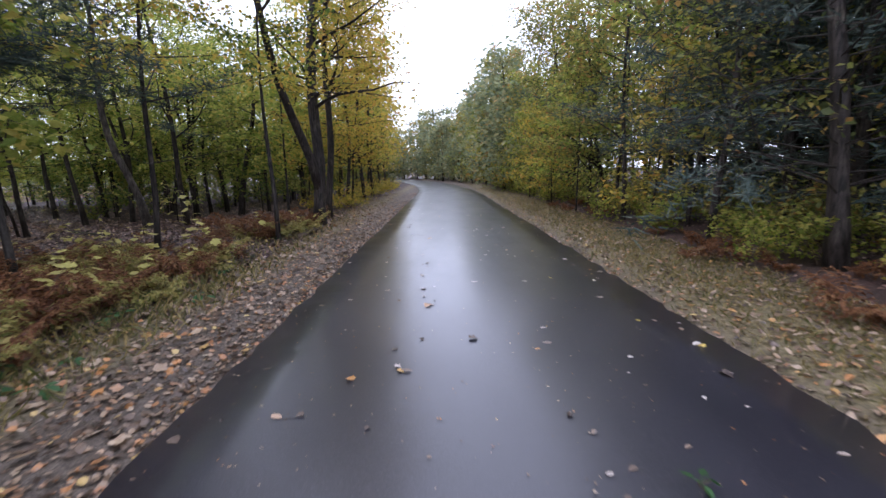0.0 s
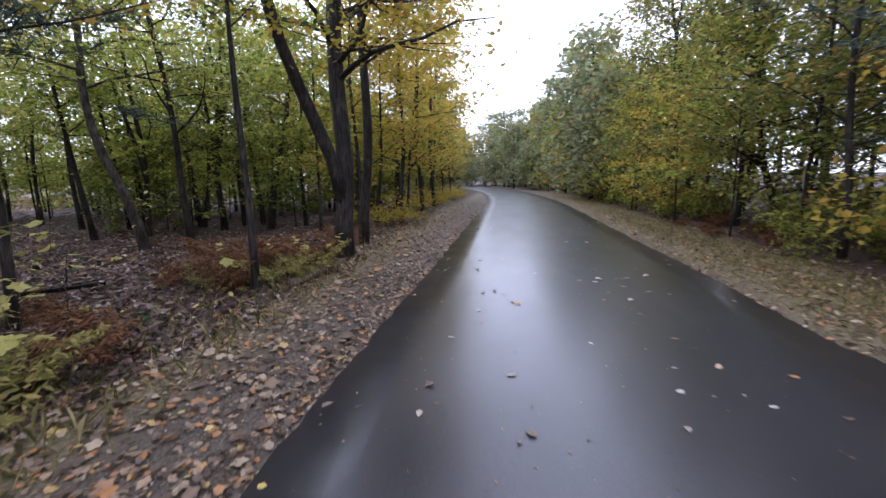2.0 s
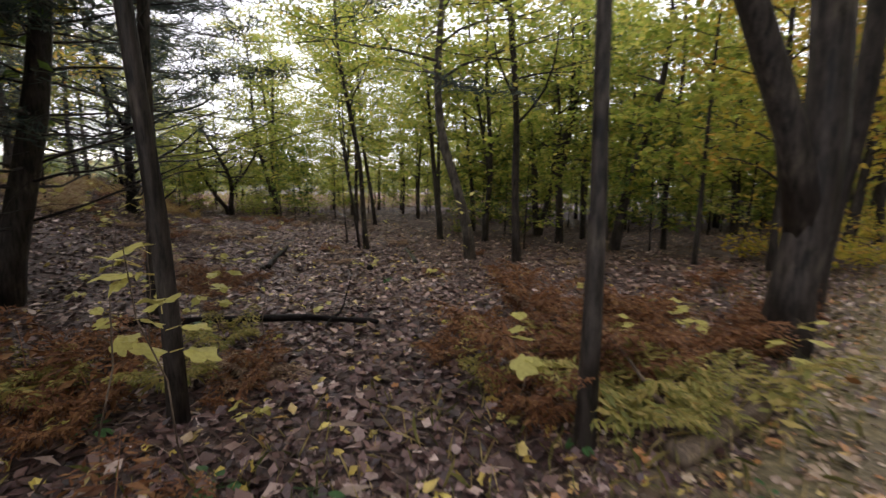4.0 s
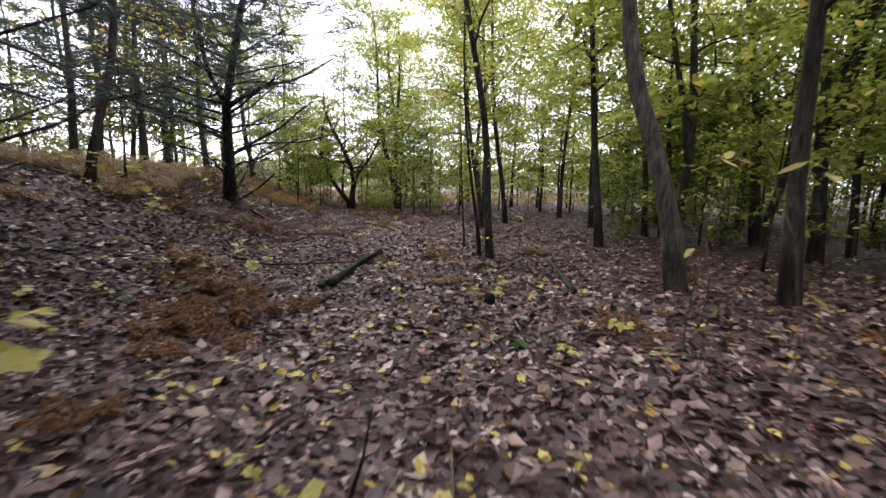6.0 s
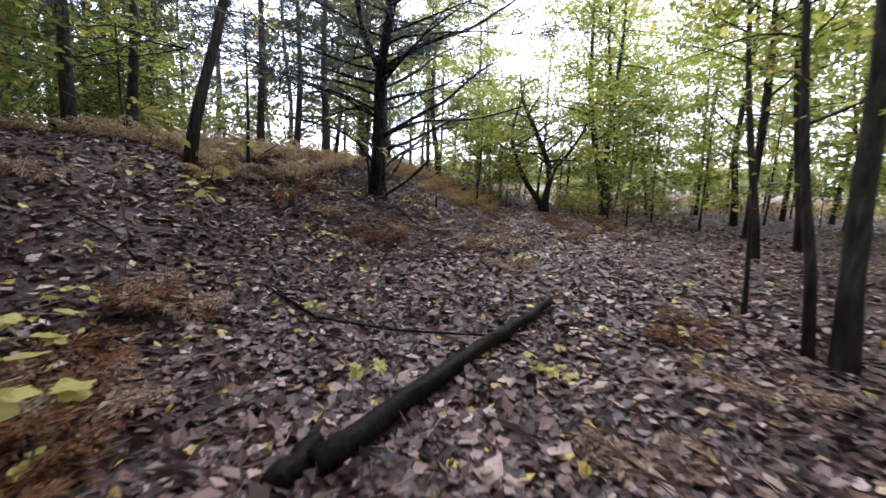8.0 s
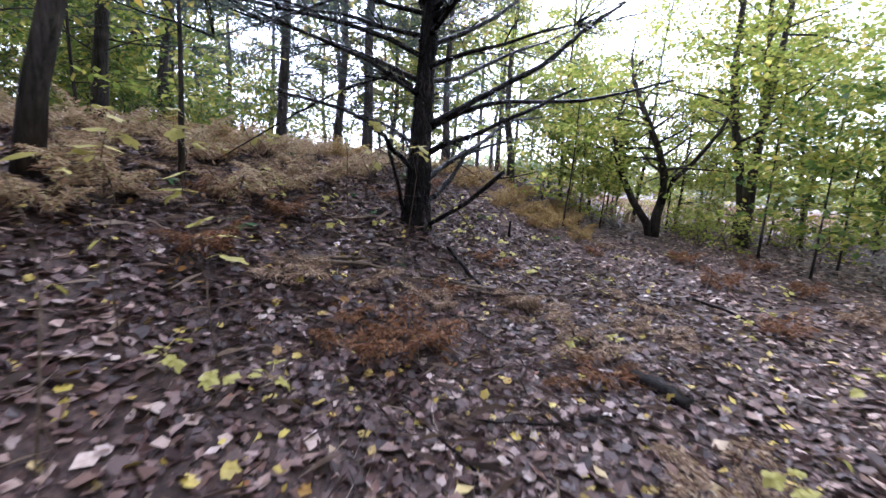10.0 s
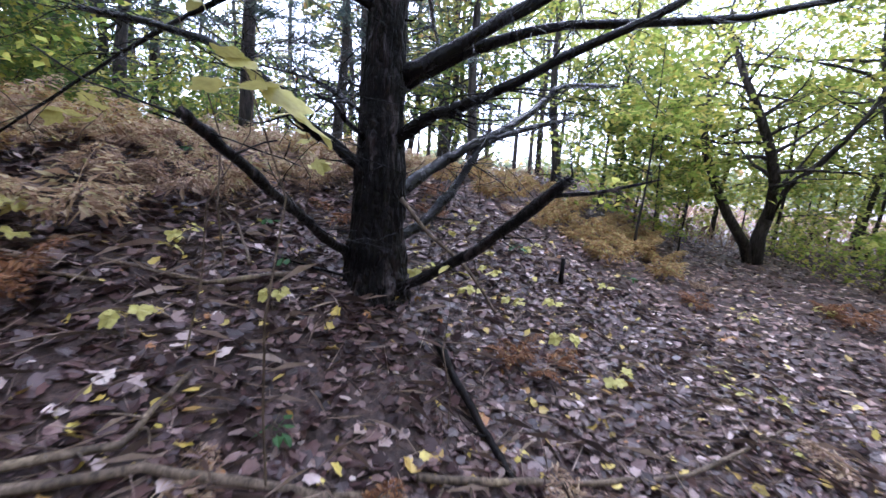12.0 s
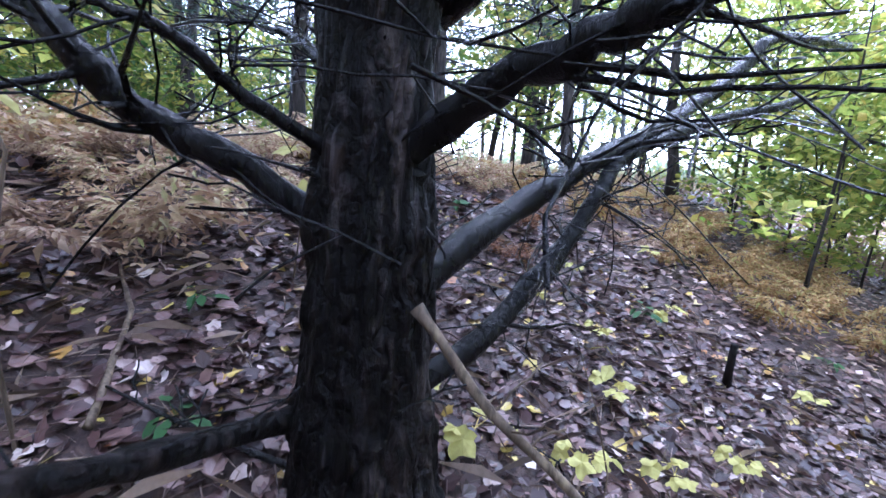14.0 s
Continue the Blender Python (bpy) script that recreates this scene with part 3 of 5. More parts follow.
tree(8.5, 18.5, 0.2, (-0.25, 0.10), 8, 0.12, 3.2, 22, 5500, 0.13, OLIVE, label="slanting tree reaching over the trail", bias=3.3)
tree(9.2, 26.0, 0.28, (-0.2, 0.05), 11, 0.15, 3.6, 24, 5000, 0.15, OLIVE, label="tall tree reaching over the trail", bias=3.3)
conifer(-8.9, 8.0, 0.36, (-0.04, 0.22), 10, 0.1, 4.4, 24, 0.22, 18, "leaning dark pine with long bare branches")
conifer(-4.5, 6.6, 0.15, (-0.02, 0.0), 10, 0.24, 4.4, 22, 0.24, 24, "dark pine with bare lower branches by the trail")
conifer(-7.5, 9.6, 0.18, (0.03, 0.06), 11, 0.30, 4.4, 24, 0.33, 22, "dark pine with long needled boughs over the wood floor")
conifer(10.6, 4.6, 0.30, (-0.05, 0.03), 11, 0.12, 3.6, 18, 0.12, 12, "dark pine with drooping needles beside the trail")
conifer(9.9, 11.2, 0.28, (-0.05, 0.03), 11, 0.16, 3.2, 17, 0.12, 11, "dark pine with drooping needles beside the trail")
tree(-18.2, 18.9, 0.18, (-0.04, -0.12), 11, 0.32, 4.4, 24, 8000, 0.13, LIME, label=MAPLE)
tree(-24.6, 21.0, 0.22, (0.02, -0.06), 11, 0.22, 3.8, 22, 6000, 0.12, LIME, label=MAPLE)
conifer(-24.2, 6.6, 0.30, (0, 0.03), 9, 0.15, 3.2, 16, 0.2, 9)
conifer(-22.6, 5.0, 0.26, (0, 0.03), 9, 0.2, 3.0, 15, 0.25, 9)
conifer(-26.2, 4.6, 0.30, (0, 0.03), 9, 0.12, 3.2, 16, 0.2, 9)
conifer(-19.5, 3.2, 0.28, (0, 0.03), 9, 0.15, 3.2, 16, 0.2, 9)
conifer(8.0, 7.7, 0.30, (-0.10, 0.08), 11, 0.10, 5.0, 24, 0.10, 16, "dark pine with drooping needles beside the trail")
conifer(11.9, 15.2, 0.36, (-0.06, 0.04), 12, 0.08, 3.0, 16, 0.10, 9, "dark pine with drooping needles beside the trail")
conifer(11.4, 18.0, 0.30, (-0.05, 0.04), 12, 0.08, 2.8, 15, 0.10, 8, "dark pine with drooping needles beside the trail")


# ---- the pine at the end of the walk ----
def hero_pine():
    rng, nprng = random.Random(77), np.random.default_rng(77)
    cx, cy = -18.51, 9.98
    base = land(cx, cy)
    root = new("pine_tree")
    root.location = (cx, cy, base)
    at = lambda p: (p[0] - cx, p[1] - cy, p[2] - base)
    # Trunk: plates of bark stand out between furrows.
    verts, faces, sides = [], [], 132
    levels = [-0.2 + 0.017 * i for i in range(165)] + [2.65 + 0.35 * i for i in range(28)]
    for i, h in enumerate(levels):
        r = (0.125 + 0.075 * math.exp(-max(0, h))) * (1 - max(0, h) / 14) + 0.04 * math.exp(-max(0, h + 0.05) * 7)
        ox, oy = 0.008 * math.sin(h * 1.7) + 0.05 * max(0, h - 2.8), 0.01 * h + 0.008 * math.cos(h * 2.1) + 0.2 * max(0, h - 2.8)
        for k in range(sides):
            w = 2 * math.pi * k / sides
            c, d = math.cos(w), math.sin(w)
            wide = noise.noise((c * 3.2, d * 3.2, h * 1.6))
            jog = 0.5 * noise.noise((c * 4, d * 4, h * 6))
            near_by, spots = noise.voronoi((c * 4.6 + jog, d * 4.6 + jog, h * 5.2 + jog))
            plate = soft_step(0.02, 0.30, near_by[1] - near_by[0])
            proud = 0.5 + 0.5 * math.sin(spots[0][0] * 37.0 + spots[0][2] * 91.0)
            flake = noise.noise((c * 14, d * 14, h * 9))
            q = r * (0.93 + 0.06 * wide + plate * (0.055 + 0.075 * proud) + 0.02 * flake) + 0.012 * math.exp(-((h % 0.52) - 0.26) ** 2 / 0.004)
            verts.append((ox + q * c, oy + q * d, h))
    for i in range(len(levels) - 1):
        for k in range(sides):
            j = (k + 1) % sides
            faces.append((i * sides + k, i * sides + j, (i + 1) * sides + j, (i + 1) * sides + k))
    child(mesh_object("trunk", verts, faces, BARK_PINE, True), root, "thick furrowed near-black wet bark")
    shoots = []

    def branch(points, radius, tip=0.3, mat=None, twigs=15, twig_len=0.5, label=""):
        pts = [Vector(at(p)) for p in points]
        fine = []
        for i in range(len(pts) - 1):
            a, b, c, d = pts[max(i - 1, 0)], pts[i], pts[i + 1], pts[min(i + 2, len(pts) - 1)]
            for s in range(5):
                t = s / 5
                fine.append(0.5 * (2 * b + (c - a) * t + (2 * a - 5 * b + 4 * c - d) * t * t + (3 * b - a - 3 * c + d) * t ** 3)
                            + Vector((rng.gauss(0, 1), rng.gauss(0, 1), rng.gauss(0, 1))) * radius * 0.10)
        fine.append(pts[-1])
        n = len(fine) - 1
        radii = [radius * (1.35 if i == 0 else 1) * (1 - (1 - tip) * i / n) * rng.uniform(0.9, 1.1) for i in range(n + 1)]
        limb_ob = child(mesh_object("branch", *tube(fine, radii, 12, True, 0.09, rng), mat or BARK_WET, True), root, label)
        for s in range(twigs):
            q = rng.randrange(n // 4, n + 1)
            d = fine[min(q + 1, n)] - fine[max(q - 1, 0)]
            heading = math.atan2(d.y, d.x) + rng.choice((-1, 1)) * rng.uniform(0.3, 1.2)
            sp, sr = limb(rng, fine[q], heading, rng.uniform(-0.3, 0.8), twig_len * rng.uniform(0.4, 1.2), max(0.004, radii[q] * 0.28), 0.2)
            child(mesh_object("twig", *tube(sp, sr, 5, False), mat or BARK_WET, True), limb_ob)
        fine_twigs = []
        for s in range(twigs * 2):
            q = rng.randrange(n // 4, n + 1)
            sp, sr = limb(rng, fine[q], rng.uniform(0, 6.3), rng.uniform(-0.7, 0.9), twig_len * rng.uniform(0.3, 1.3), 0.0035, 0.25, 0.01, 5)
            fine_twigs.append(tube(sp, sr, 3, False))
            for side in range(2):
                a = rng.randrange(1, 5)
                tp, tr = limb(rng, sp[a], rng.uniform(0, 6.3), rng.uniform(-0.5, 0.6), twig_len * rng.uniform(0.15, 0.5), 0.0025, 0.2, 0, 3)
                fine_twigs.append(tube(tp, tr, 3, False))
        if fine_twigs:
            tagged(child(mesh_object("twig_spray", *merged(fine_twigs), BARK_WET, True), limb_ob), kind="stuff")

    branch([(-18.42, 9.83, 0.61), (-18.03, 9.92, 0.76), (-17.78, 9.99, 0.88), (-17.5, 10.05, 1.01), (-17.12, 10.13, 1.2), (-16.95, 10.16, 1.28)], 0.030, 0.6, BARK_PINE, 2)
    branch([(-18.5, 10.08, 0.37), (-18.42, 10.28, 0.47), (-18.27, 10.64, 0.70), (-18.16, 10.89, 0.90), (-18.04, 11.19, 1.18)], 0.035, 0.75, BARK_PINE, 3, 0.25, "thick broken bough with a raw split end")
    branch([(-18.06, 11.13, 1.10), (-18.02, 11.32, 1.13), (-18.05, 11.55, 1.20)], 0.012, 0.4, BARK_PINE, 1, 0.12)
    branch([(-18.56, 10.05, 0.68), (-18.80, 10.19, 0.82), (-19.04, 10.32, 1.07), (-19.16, 10.39, 1.25), (-19.4, 10.5, 1.45), (-20.1, 11.0, 1.72)], 0.042, 0.45)
    branch([(-18.54, 10.05, 0.98), (-18.9, 10.21, 1.2), (-19.16, 10.34, 1.35), (-19.64, 10.57, 1.58), (-20.08, 10.78, 1.86), (-20.3, 10.9, 2.03), (-21.6, 11.4, 2.3)], 0.046, 0.45)
    branch([(-18.50, 10.08, 1.32), (-18.47, 10.28, 1.47), (-18.42, 10.50, 1.53), (-18.39, 10.66, 1.59), (-18.42, 11.2, 1.85), (-18.6, 11.9, 2.25)], 0.045, 0.35)
    branch([(-18.54, 10.08, 1.72), (-18.8, 10.8, 2.2), (-19.05, 11.48, 2.65), (-19.19, 11.89, 3.06), (-19.4, 12.4, 3.5)], 0.05, 0.4)
    branch([(-18.62, 10.06, 1.70), (-18.9, 10.81, 2.08), (-19.24, 12.03, 2.22), (-19.66, 13.19, 2.59)], 0.042, 0.3)
    branch([(-18.42, 9.9, 1.17), (-18.24, 9.79, 1.30), (-18.10, 9.72, 1.39), (-17.98, 9.65, 1.53), (-17.9, 9.2, 1.78), (-17.8, 8.4, 1.95)], 0.040, 0.45)
    branch([(-18.40, 9.95, 1.33), (-18.2, 9.92, 1.42), (-18.07, 9.92, 1.49), (-17.98, 9.86, 1.52)], 0.018, 0.4, None, 2, 0.2)
    branch([(-18.46, 9.85, 2.2), (-18.39, 9.6, 2.30), (-18.21, 9.16, 2.15), (-18.02, 8.64, 1.85), (-17.88, 8.24, 1.58), (-17.58, 7.43, 1.0)], 0.026, 0.25)
    branch([(-18.6, 9.9, 1.45), (-18.8, 9.3, 1.75), (-18.9, 8.7, 1.9)], 0.02, 0.3)
    branch([(-18.65, 9.95, 0.85), (-19.1, 9.6, 1.1), (-19.6, 9.4, 1.5)], 0.022, 0.3)
    branch([(-18.42, 9.86, 0.45), (-18.3, 9.55, 0.52), (-18.2, 9.25, 0.6)], 0.012, 0.3, None, 2, 0.2)
    branch([(-18.47, 10.16, 0.99), (-18.50, 10.36, 0.78), (-18.56, 10.58, 0.60), (-18.6, 10.8, 0.32)], 0.014, 0.6, TWIG, 3, 0.2, "broken brown dead branch hanging down")
    branch([(-18.48, 10.05, 3.0), (-18.45, 10.9, 3.6), (-18.5, 12.0, 4.0), (-18.7, 13.0, 4.7)], 0.062, 0.3, None, 10, 0.9)
    branch([(-18.5, 9.95, 3.2), (-18.5, 9.6, 4.0), (-18.5, 9.4, 5.2), (-18.5, 9.3, 6.4)], 0.07, 0.4, None, 8, 0.9)
    for i in range(34):
        h = 0.7 + 0.075 * i + rng.uniform(-0.05, 0.05)
        w = rng.uniform(0, 6.3)
        sp, sr = limb(rng, (0.13 * math.cos(w), 0.13 * math.sin(w) + 0.01 * h, h), w, rng.uniform(-0.2, 0.7), rng.uniform(0.12, 0.45), rng.uniform(0.005, 0.010), 0.25)
        child(mesh_object("twig", *tube(sp, sr, 5, False), BARK_WET, True), root)
    for i in range(60):
        h = 1.75 + 0.09 * i + rng.uniform(-0.08, 0.08)
        heading = i * 2.4 + rng.uniform(-0.4, 0.4)
        reach = max(1.0, 4.6 - 0.36 * h) * rng.uniform(0.55, 1.1)
        lp, lr = limb(rng, (0.05 * max(0, h - 2.8), 0.01 * h + 0.2 * max(0, h - 2.8), h), heading, rng.uniform(0.0, 0.5), reach, max(0.016, 0.048 - 0.004 * h), 0.14)
        ob = child(mesh_object("branch", *tube(lp, lr, 6, False), BARK_WET, True), root)
        pieces = []
        for s in range(13):
            q = rng.randrange(1, len(lp))
            sp, sr = limb(rng, lp[q], heading + rng.choice((-1, 1)) * rng.uniform(0.3, 1.1), rng.uniform(-0.2, 0.5), reach * rng.uniform(0.2, 0.45), 0.013, 0.18, 0, 4)
            pieces.append(tube(sp, sr, 3, False))
            if h > 2.6:
                shoots += sp[1:]
        tagged(child(mesh_object("twig_spray", *merged(pieces), BARK_WET, True), ob), kind="stuff")
    child(mesh_object("needles", *needle_tufts(shoots, nprng, 0.17, 12, 0.09), NEEDLE), root)
    tagged(root, "old pine with furrowed black bark and low bare boughs", "tree")


hero_pine()


# ---- fallen wood ----
def fallen(name, points, radius, material, label, tip=0.6, lift=0.5, twigs=0, seed=1, rough=0.12):
    rng = random.Random(seed)
    pts = [Vector((x, y, land(x, y) + radius * lift + dz)) for x, y, dz in points]
    path = []
    for a, b in zip(pts, pts[1:]):
        path += [a.lerp(b, k / 6) + Vector((rng.gauss(0, 1), rng.gauss(0, 1), rng.gauss(0, 0.5))) * radius * 0.18 for k in range(6)]
    path.append(pts[-1])
    n = len(path) - 1
    ob = mesh_object(name, *tube(path, [radius * (1 - (1 - tip) * i / n) * rng.uniform(0.88, 1.12) for i in range(n + 1)], 11, True, rough, rng), material, True)
    for s in range(twigs):
        q = rng.randrange(1, n)
        sp, sr = limb(rng, path[q], rng.uniform(0, 6.3), rng.uniform(0, 0.5), radius * rng.uniform(6, 14), radius * 0.35, 0.2)
        child(mesh_object("twig", *tube(sp, sr, 5, False), material, True), ob)
    return tagged(ob, label, "fallen wood")


fallen("log", [(-10.36, 11.83, 0.0), (-11.6, 12.42, 0.03), (-12.9, 13.12, 0.05)], 0.058, LOG, "rotting black log lying in the leaf litter", 0.7, 0.7, 0, 2)
fallen("log", [(-10.22, 11.70, 0.0), (-10.5, 11.78, 0.01)], 0.06, LOG, "short black rotten log end in the leaves", 0.8, 0.6, 0, 3)
fallen("log", [(-9.45, 12.08, 0.0), (-10.3, 12.32, 0.0)], 0.035, TWIG, "thin brown log half sunk in leaves", 0.7, 0.6, 0, 4)
fallen("log", [(-9.1, 14.85, 0.0), (-11.2, 15.9, 0.02)], 0.05, MOSSY, "mossy green fallen log on the leaves", 0.7, 0.5, 1, 5)
fallen("log", [(-8.6, 10.6, 0.0), (-9.7, 10.95, 0.05)], 0.045, LOG, "dark fallen limb among rusty ferns", 0.6, 0.6, 2, 6)
fallen("log", [(-16.45, 12.58, 0.0), (-16.05, 12.9, 0.0)], 0.07, LOG, "short dark chunk of rotten wood", 0.8, 0.5, 0, 7)
fallen("log", [(-1.85, 11.4, 0.0), (-1.70, 12.4, 0.02), (-1.72, 13.2, 0.0)], 0.07, TWIG, "weathered grey-brown log beside the verge", 0.8, 0.5, 1, 8)
fallen("log", [(-7.2, 9.2, 0.0), (-5.6, 10.9, 0.05), (-4.9, 11.4, 0.02)], 0.05, LOG, "dark fallen limb on the wood floor", 0.5, 0.8, 3, 9)
fallen("stick", [(-12.74, 10.34, 0.0), (-12.2, 11.08, 0.02), (-11.96, 11.81, 0.03), (-12.04, 12.56, 0.02)], 0.016, LOG, "thin dark stick across the leaves", 0.5, 1, 3, 10)
fallen("stick", [(-16.3, 9.55, 0.02), (-16.9, 10.0, 0.03), (-17.2, 10.5, 0.01), (-17.55, 11.05, 0.03), (-17.75, 11.65, 0.01)], 0.021, TWIG, "long crooked brown branch below the pine", 0.6, 1, 3, 11)
fallen("stick", [(-17.5, 10.75, 0.03), (-17.9, 11.3, 0.01), (-18.4, 11.95, 0.03), (-19.3, 12.7, 0.01)], 0.02, TWIG, "crooked brown stick below the pine", 0.5, 1, 3, 17)
fallen("stick", [(-19.36, 13.82, 0.02), (-18.97, 14.17, 0.03), (-18.02, 14.43, 0.0)], 0.022, LOG, "dark fallen branch on the leaves", 0.5, 1, 3, 12)
fallen("stick", [(-16.3, 9.5, 0.02), (-16.9, 9.9, 0.06), (-17.3, 9.75, 0.03)], 0.02, TWIG, "dead branch lying below the pine", 0.5, 1, 3, 13)
fallen("stick", [(-18.35, 10.5, 0.03), (-18.0, 10.9, 0.02), (-17.75, 11.15, 0.0)], 0.026, LOG, "dark fallen branch below the pine", 0.6, 1, 2, 14)
fallen("stick", [(-18.2, 9.6, 0.04), (-17.8, 9.3, 0.02), (-17.5, 8.9, 0.02)], 0.018, TWIG, "dead branch lying below the pine", 0.5, 1, 2, 15)
srng = random.Random(91)
for i in range(46):
    x, y = srng.uniform(-21, -4.5), srng.uniform(7.5, 17.5)
    a, l = srng.uniform(0, 6.3), srng.uniform(0.3, 1.1)
    fallen("stick", [(x, y, 0.01), (x + l * math.cos(a) * 0.5 + srng.gauss(0, 0.05), y + l * math.sin(a) * 0.5, 0.02), (x + l * math.cos(a), y + l * math.sin(a), 0.01)], srng.uniform(0.006, 0.014), srng.choice((TWIG, LOG)), "thin dead twig lying in the leaf litter", 0.4, 1, 1, 100 + i)


def stump(x, y, radius, height, label, material):
    rng = random.Random(int(x * 100))
    z = land(x, y)
    path = [(x, y, z - 0.05), (x, y, z + height * 0.4), (x + 0.01, y, z + height)]
    ob = mesh_object("stump", *tube(path, [radius * 1.3, radius, radius * 0.85], 12, True, 0.14, rng), material, True)
    return tagged(ob, label, "stump")


stump(-8.92, 13.5, 0.06, 0.13, "small black rotten stump in the leaves", LOG)
stump(-21.0, 11.05, 0.025, 0.32, "thin broken dark stem standing in leaves", LOG)


# ---- undergrowth ----
def fern_mesh(seed, fronds, length, material, low=0.35, high=0.9):
    """A bracken plant: arching stalks, each a triangle of side stalks set with small leaflets."""
    rng, nprng = random.Random(seed), np.random.default_rng(seed)
    root = new("fern")
    for i in range(fronds):
        a = 2 * math.pi * i / fronds + rng.uniform(-0.5, 0.5)
        l, rise = length * rng.uniform(0.75, 1.15), rng.uniform(low, high)
        curl = rise * 0.9 + rng.uniform(0.0, 0.4)
        pts, p = [Vector((0, 0, 0))], Vector((0, 0, 0))
        for k in range(10):
            w = rise - curl * (k / 10) ** 1.4
            p = p + Vector((math.cos(a) * math.cos(w), math.sin(a) * math.cos(w), math.sin(w))) * (l / 10)
            p.z = max(p.z, 0.025)
            pts.append(p)
        pieces = [tube(pts, [0.0045 * (1 - 0.8 * k / 10) for k in range(11)], 3, False)]
        places, sizes, heads = [], [], []
        for k in range(10):
            t = 0.30 + 0.68 * k / 10
            p = pts[int(t * 10)].lerp(pts[min(10, int(t * 10) + 1)], t * 10 % 1)
            for side in (-1, 1):
                reach = l * 0.42 * (1 - k / 10) ** 0.85 * rng.uniform(0.7, 1.1) + 0.03
                h = a + side * rng.uniform(0.95, 1.25)
                dip = rng.uniform(0.1, 0.5)
                for u in range(5):
                    f = (u + 0.6) / 5
                    q = p + Vector((math.cos(h), math.sin(h), -dip * f)) * (reach * f)
                    for turn in (-1, 1):
                        places.append((q.x, q.y, max(0.015, q.z)))
                        sizes.append(reach * 0.42 * (1 - 0.6 * f) * rng.uniform(0.7, 1.2) + 0.012)
                        heads.append(h - math.pi / 2 + turn * rng.uniform(0.5, 0.9))
        pieces.append(leaf_cloud(np.array(places), np.array(sizes), nprng, DIAMOND, DIAMOND_FACES, 0.38, 0.2, np.array(heads), 0.5))
        child(mesh_object("frond", *merged(pieces), material), root)
    return root


def plant(seed, height, leaves, size, material, template=MAPLE_LEAF, faces=MAPLE_FACES, name="seedling", bare=0.55):
    """A seedling: a thin stem with broad leaves held flat."""
    rng, nprng = random.Random(seed), np.random.default_rng(seed)
    root = new(name)
    path = [(rng.gauss(0, 0.02) * k, rng.gauss(0, 0.02) * k, height * k / 4) for k in range(5)]
    child(mesh_object("stem", *tube(path, [0.005, 0.0045, 0.004, 0.003, 0.002], 5, False), TWIG), root)
    for i in range(leaves):
        a, h = i * 2.3 + rng.uniform(-0.4, 0.4), height * rng.uniform(bare, 1.0)
        r = size * rng.uniform(0.25, 0.7)
        stalk = tube([(0, 0, h - 0.02), (math.cos(a) * r, math.sin(a) * r, h)], [0.002, 0.0015], 3, False)
        blade = leaf_cloud(np.array([(math.cos(a) * r, math.sin(a) * r, h)]), [size * rng.uniform(0.7, 1.2)], nprng, template, faces, 0.25, 0.3, np.array([a - math.pi / 2]))
        child(mesh_object("leaf", *merged([stalk, blade]), material), root)
    return root


def strew(proto, spots, label, category, group, rng, grow_by=(0.7, 1.25)):
    """Copies of a thing at the spots, each turned and sized by chance; the first spot takes the original."""
    tagged(proto, label, category, group)
    for i, (x, y) in enumerate(spots):
        ob = proto if i == 0 else copy_thing(proto, Matrix())
        s = rng.uniform(*grow_by)
        ob.matrix_basis = pose(x, y, land(x, y) - 0.01, rng.gauss(0, 5), rng.gauss(0, 5), rng.uniform(0, 360)) @ Matrix.Scale(s, 4)


def scatter(rng, n, x0, x1, y0, y1, keep, apart=0.25):
    out = []
    for _ in range(n * 8):
        x, y = rng.uniform(x0, x1), rng.uniform(y0, y1)
        if keep(x, y) and all((x - a) ** 2 + (y - b) ** 2 > apart ** 2 for a, b in out):
            out.append((x, y))
        if len(out) == n:
            break
    return out


WALKED = [(1.7, 0), (1.5, 4.6), (1.0, 6.8), (-0.1, 8.5), (-1.2, 9.3), (-5.2, 11.6), (-6.7, 12.4), (-8.8, 12.5), (-13.4, 11.7), (-16.0, 11.3), (-17.5, 10.8)]


def off_path(x, y):
    """The distance from the line walked."""
    best = 99.0
    for (a, b), (c, d) in zip(WALKED, WALKED[1:]):
        t = max(0, min(1, ((x - a) * (c - a) + (y - b) * (d - b)) / ((c - a) ** 2 + (d - b) ** 2)))
        best = min(best, math.hypot(x - a - t * (c - a), y - b - t * (d - b)))
    return best


frng = random.Random(12)
bank = lambda x, y: off_path(x, y) > 1.0 and math.hypot(x + 18.5, y - 9.97) > 0.9
strew(fern_mesh(1, 4, 0.42, FERN_RUST, 0.6, 1.25), [(-4.0, 12.1), (-3.7, 11.35), (-10.1, 10.8), (-9.6, 10.3), (-8.8, 10.2), (-10.5, 10.4)] + [(-9.17, 10.97), (-9.42, 10.39), (-9.27, 11.45), (-8.75, 10.75), (-9.9, 10.85), (-15.85, 10.85), (-18.78, 10.89)] + scatter(frng, 26, -24, -3.2, 3.5, 17, bank, 0.6) + scatter(frng, 14, -4.6, -2.0, 7.0, 13.5, lambda x, y: off_path(x, y) > 0.9, 0.4), "rusty brown withered bracken fern on the wood floor", "fern", "rusty ferns", frng)
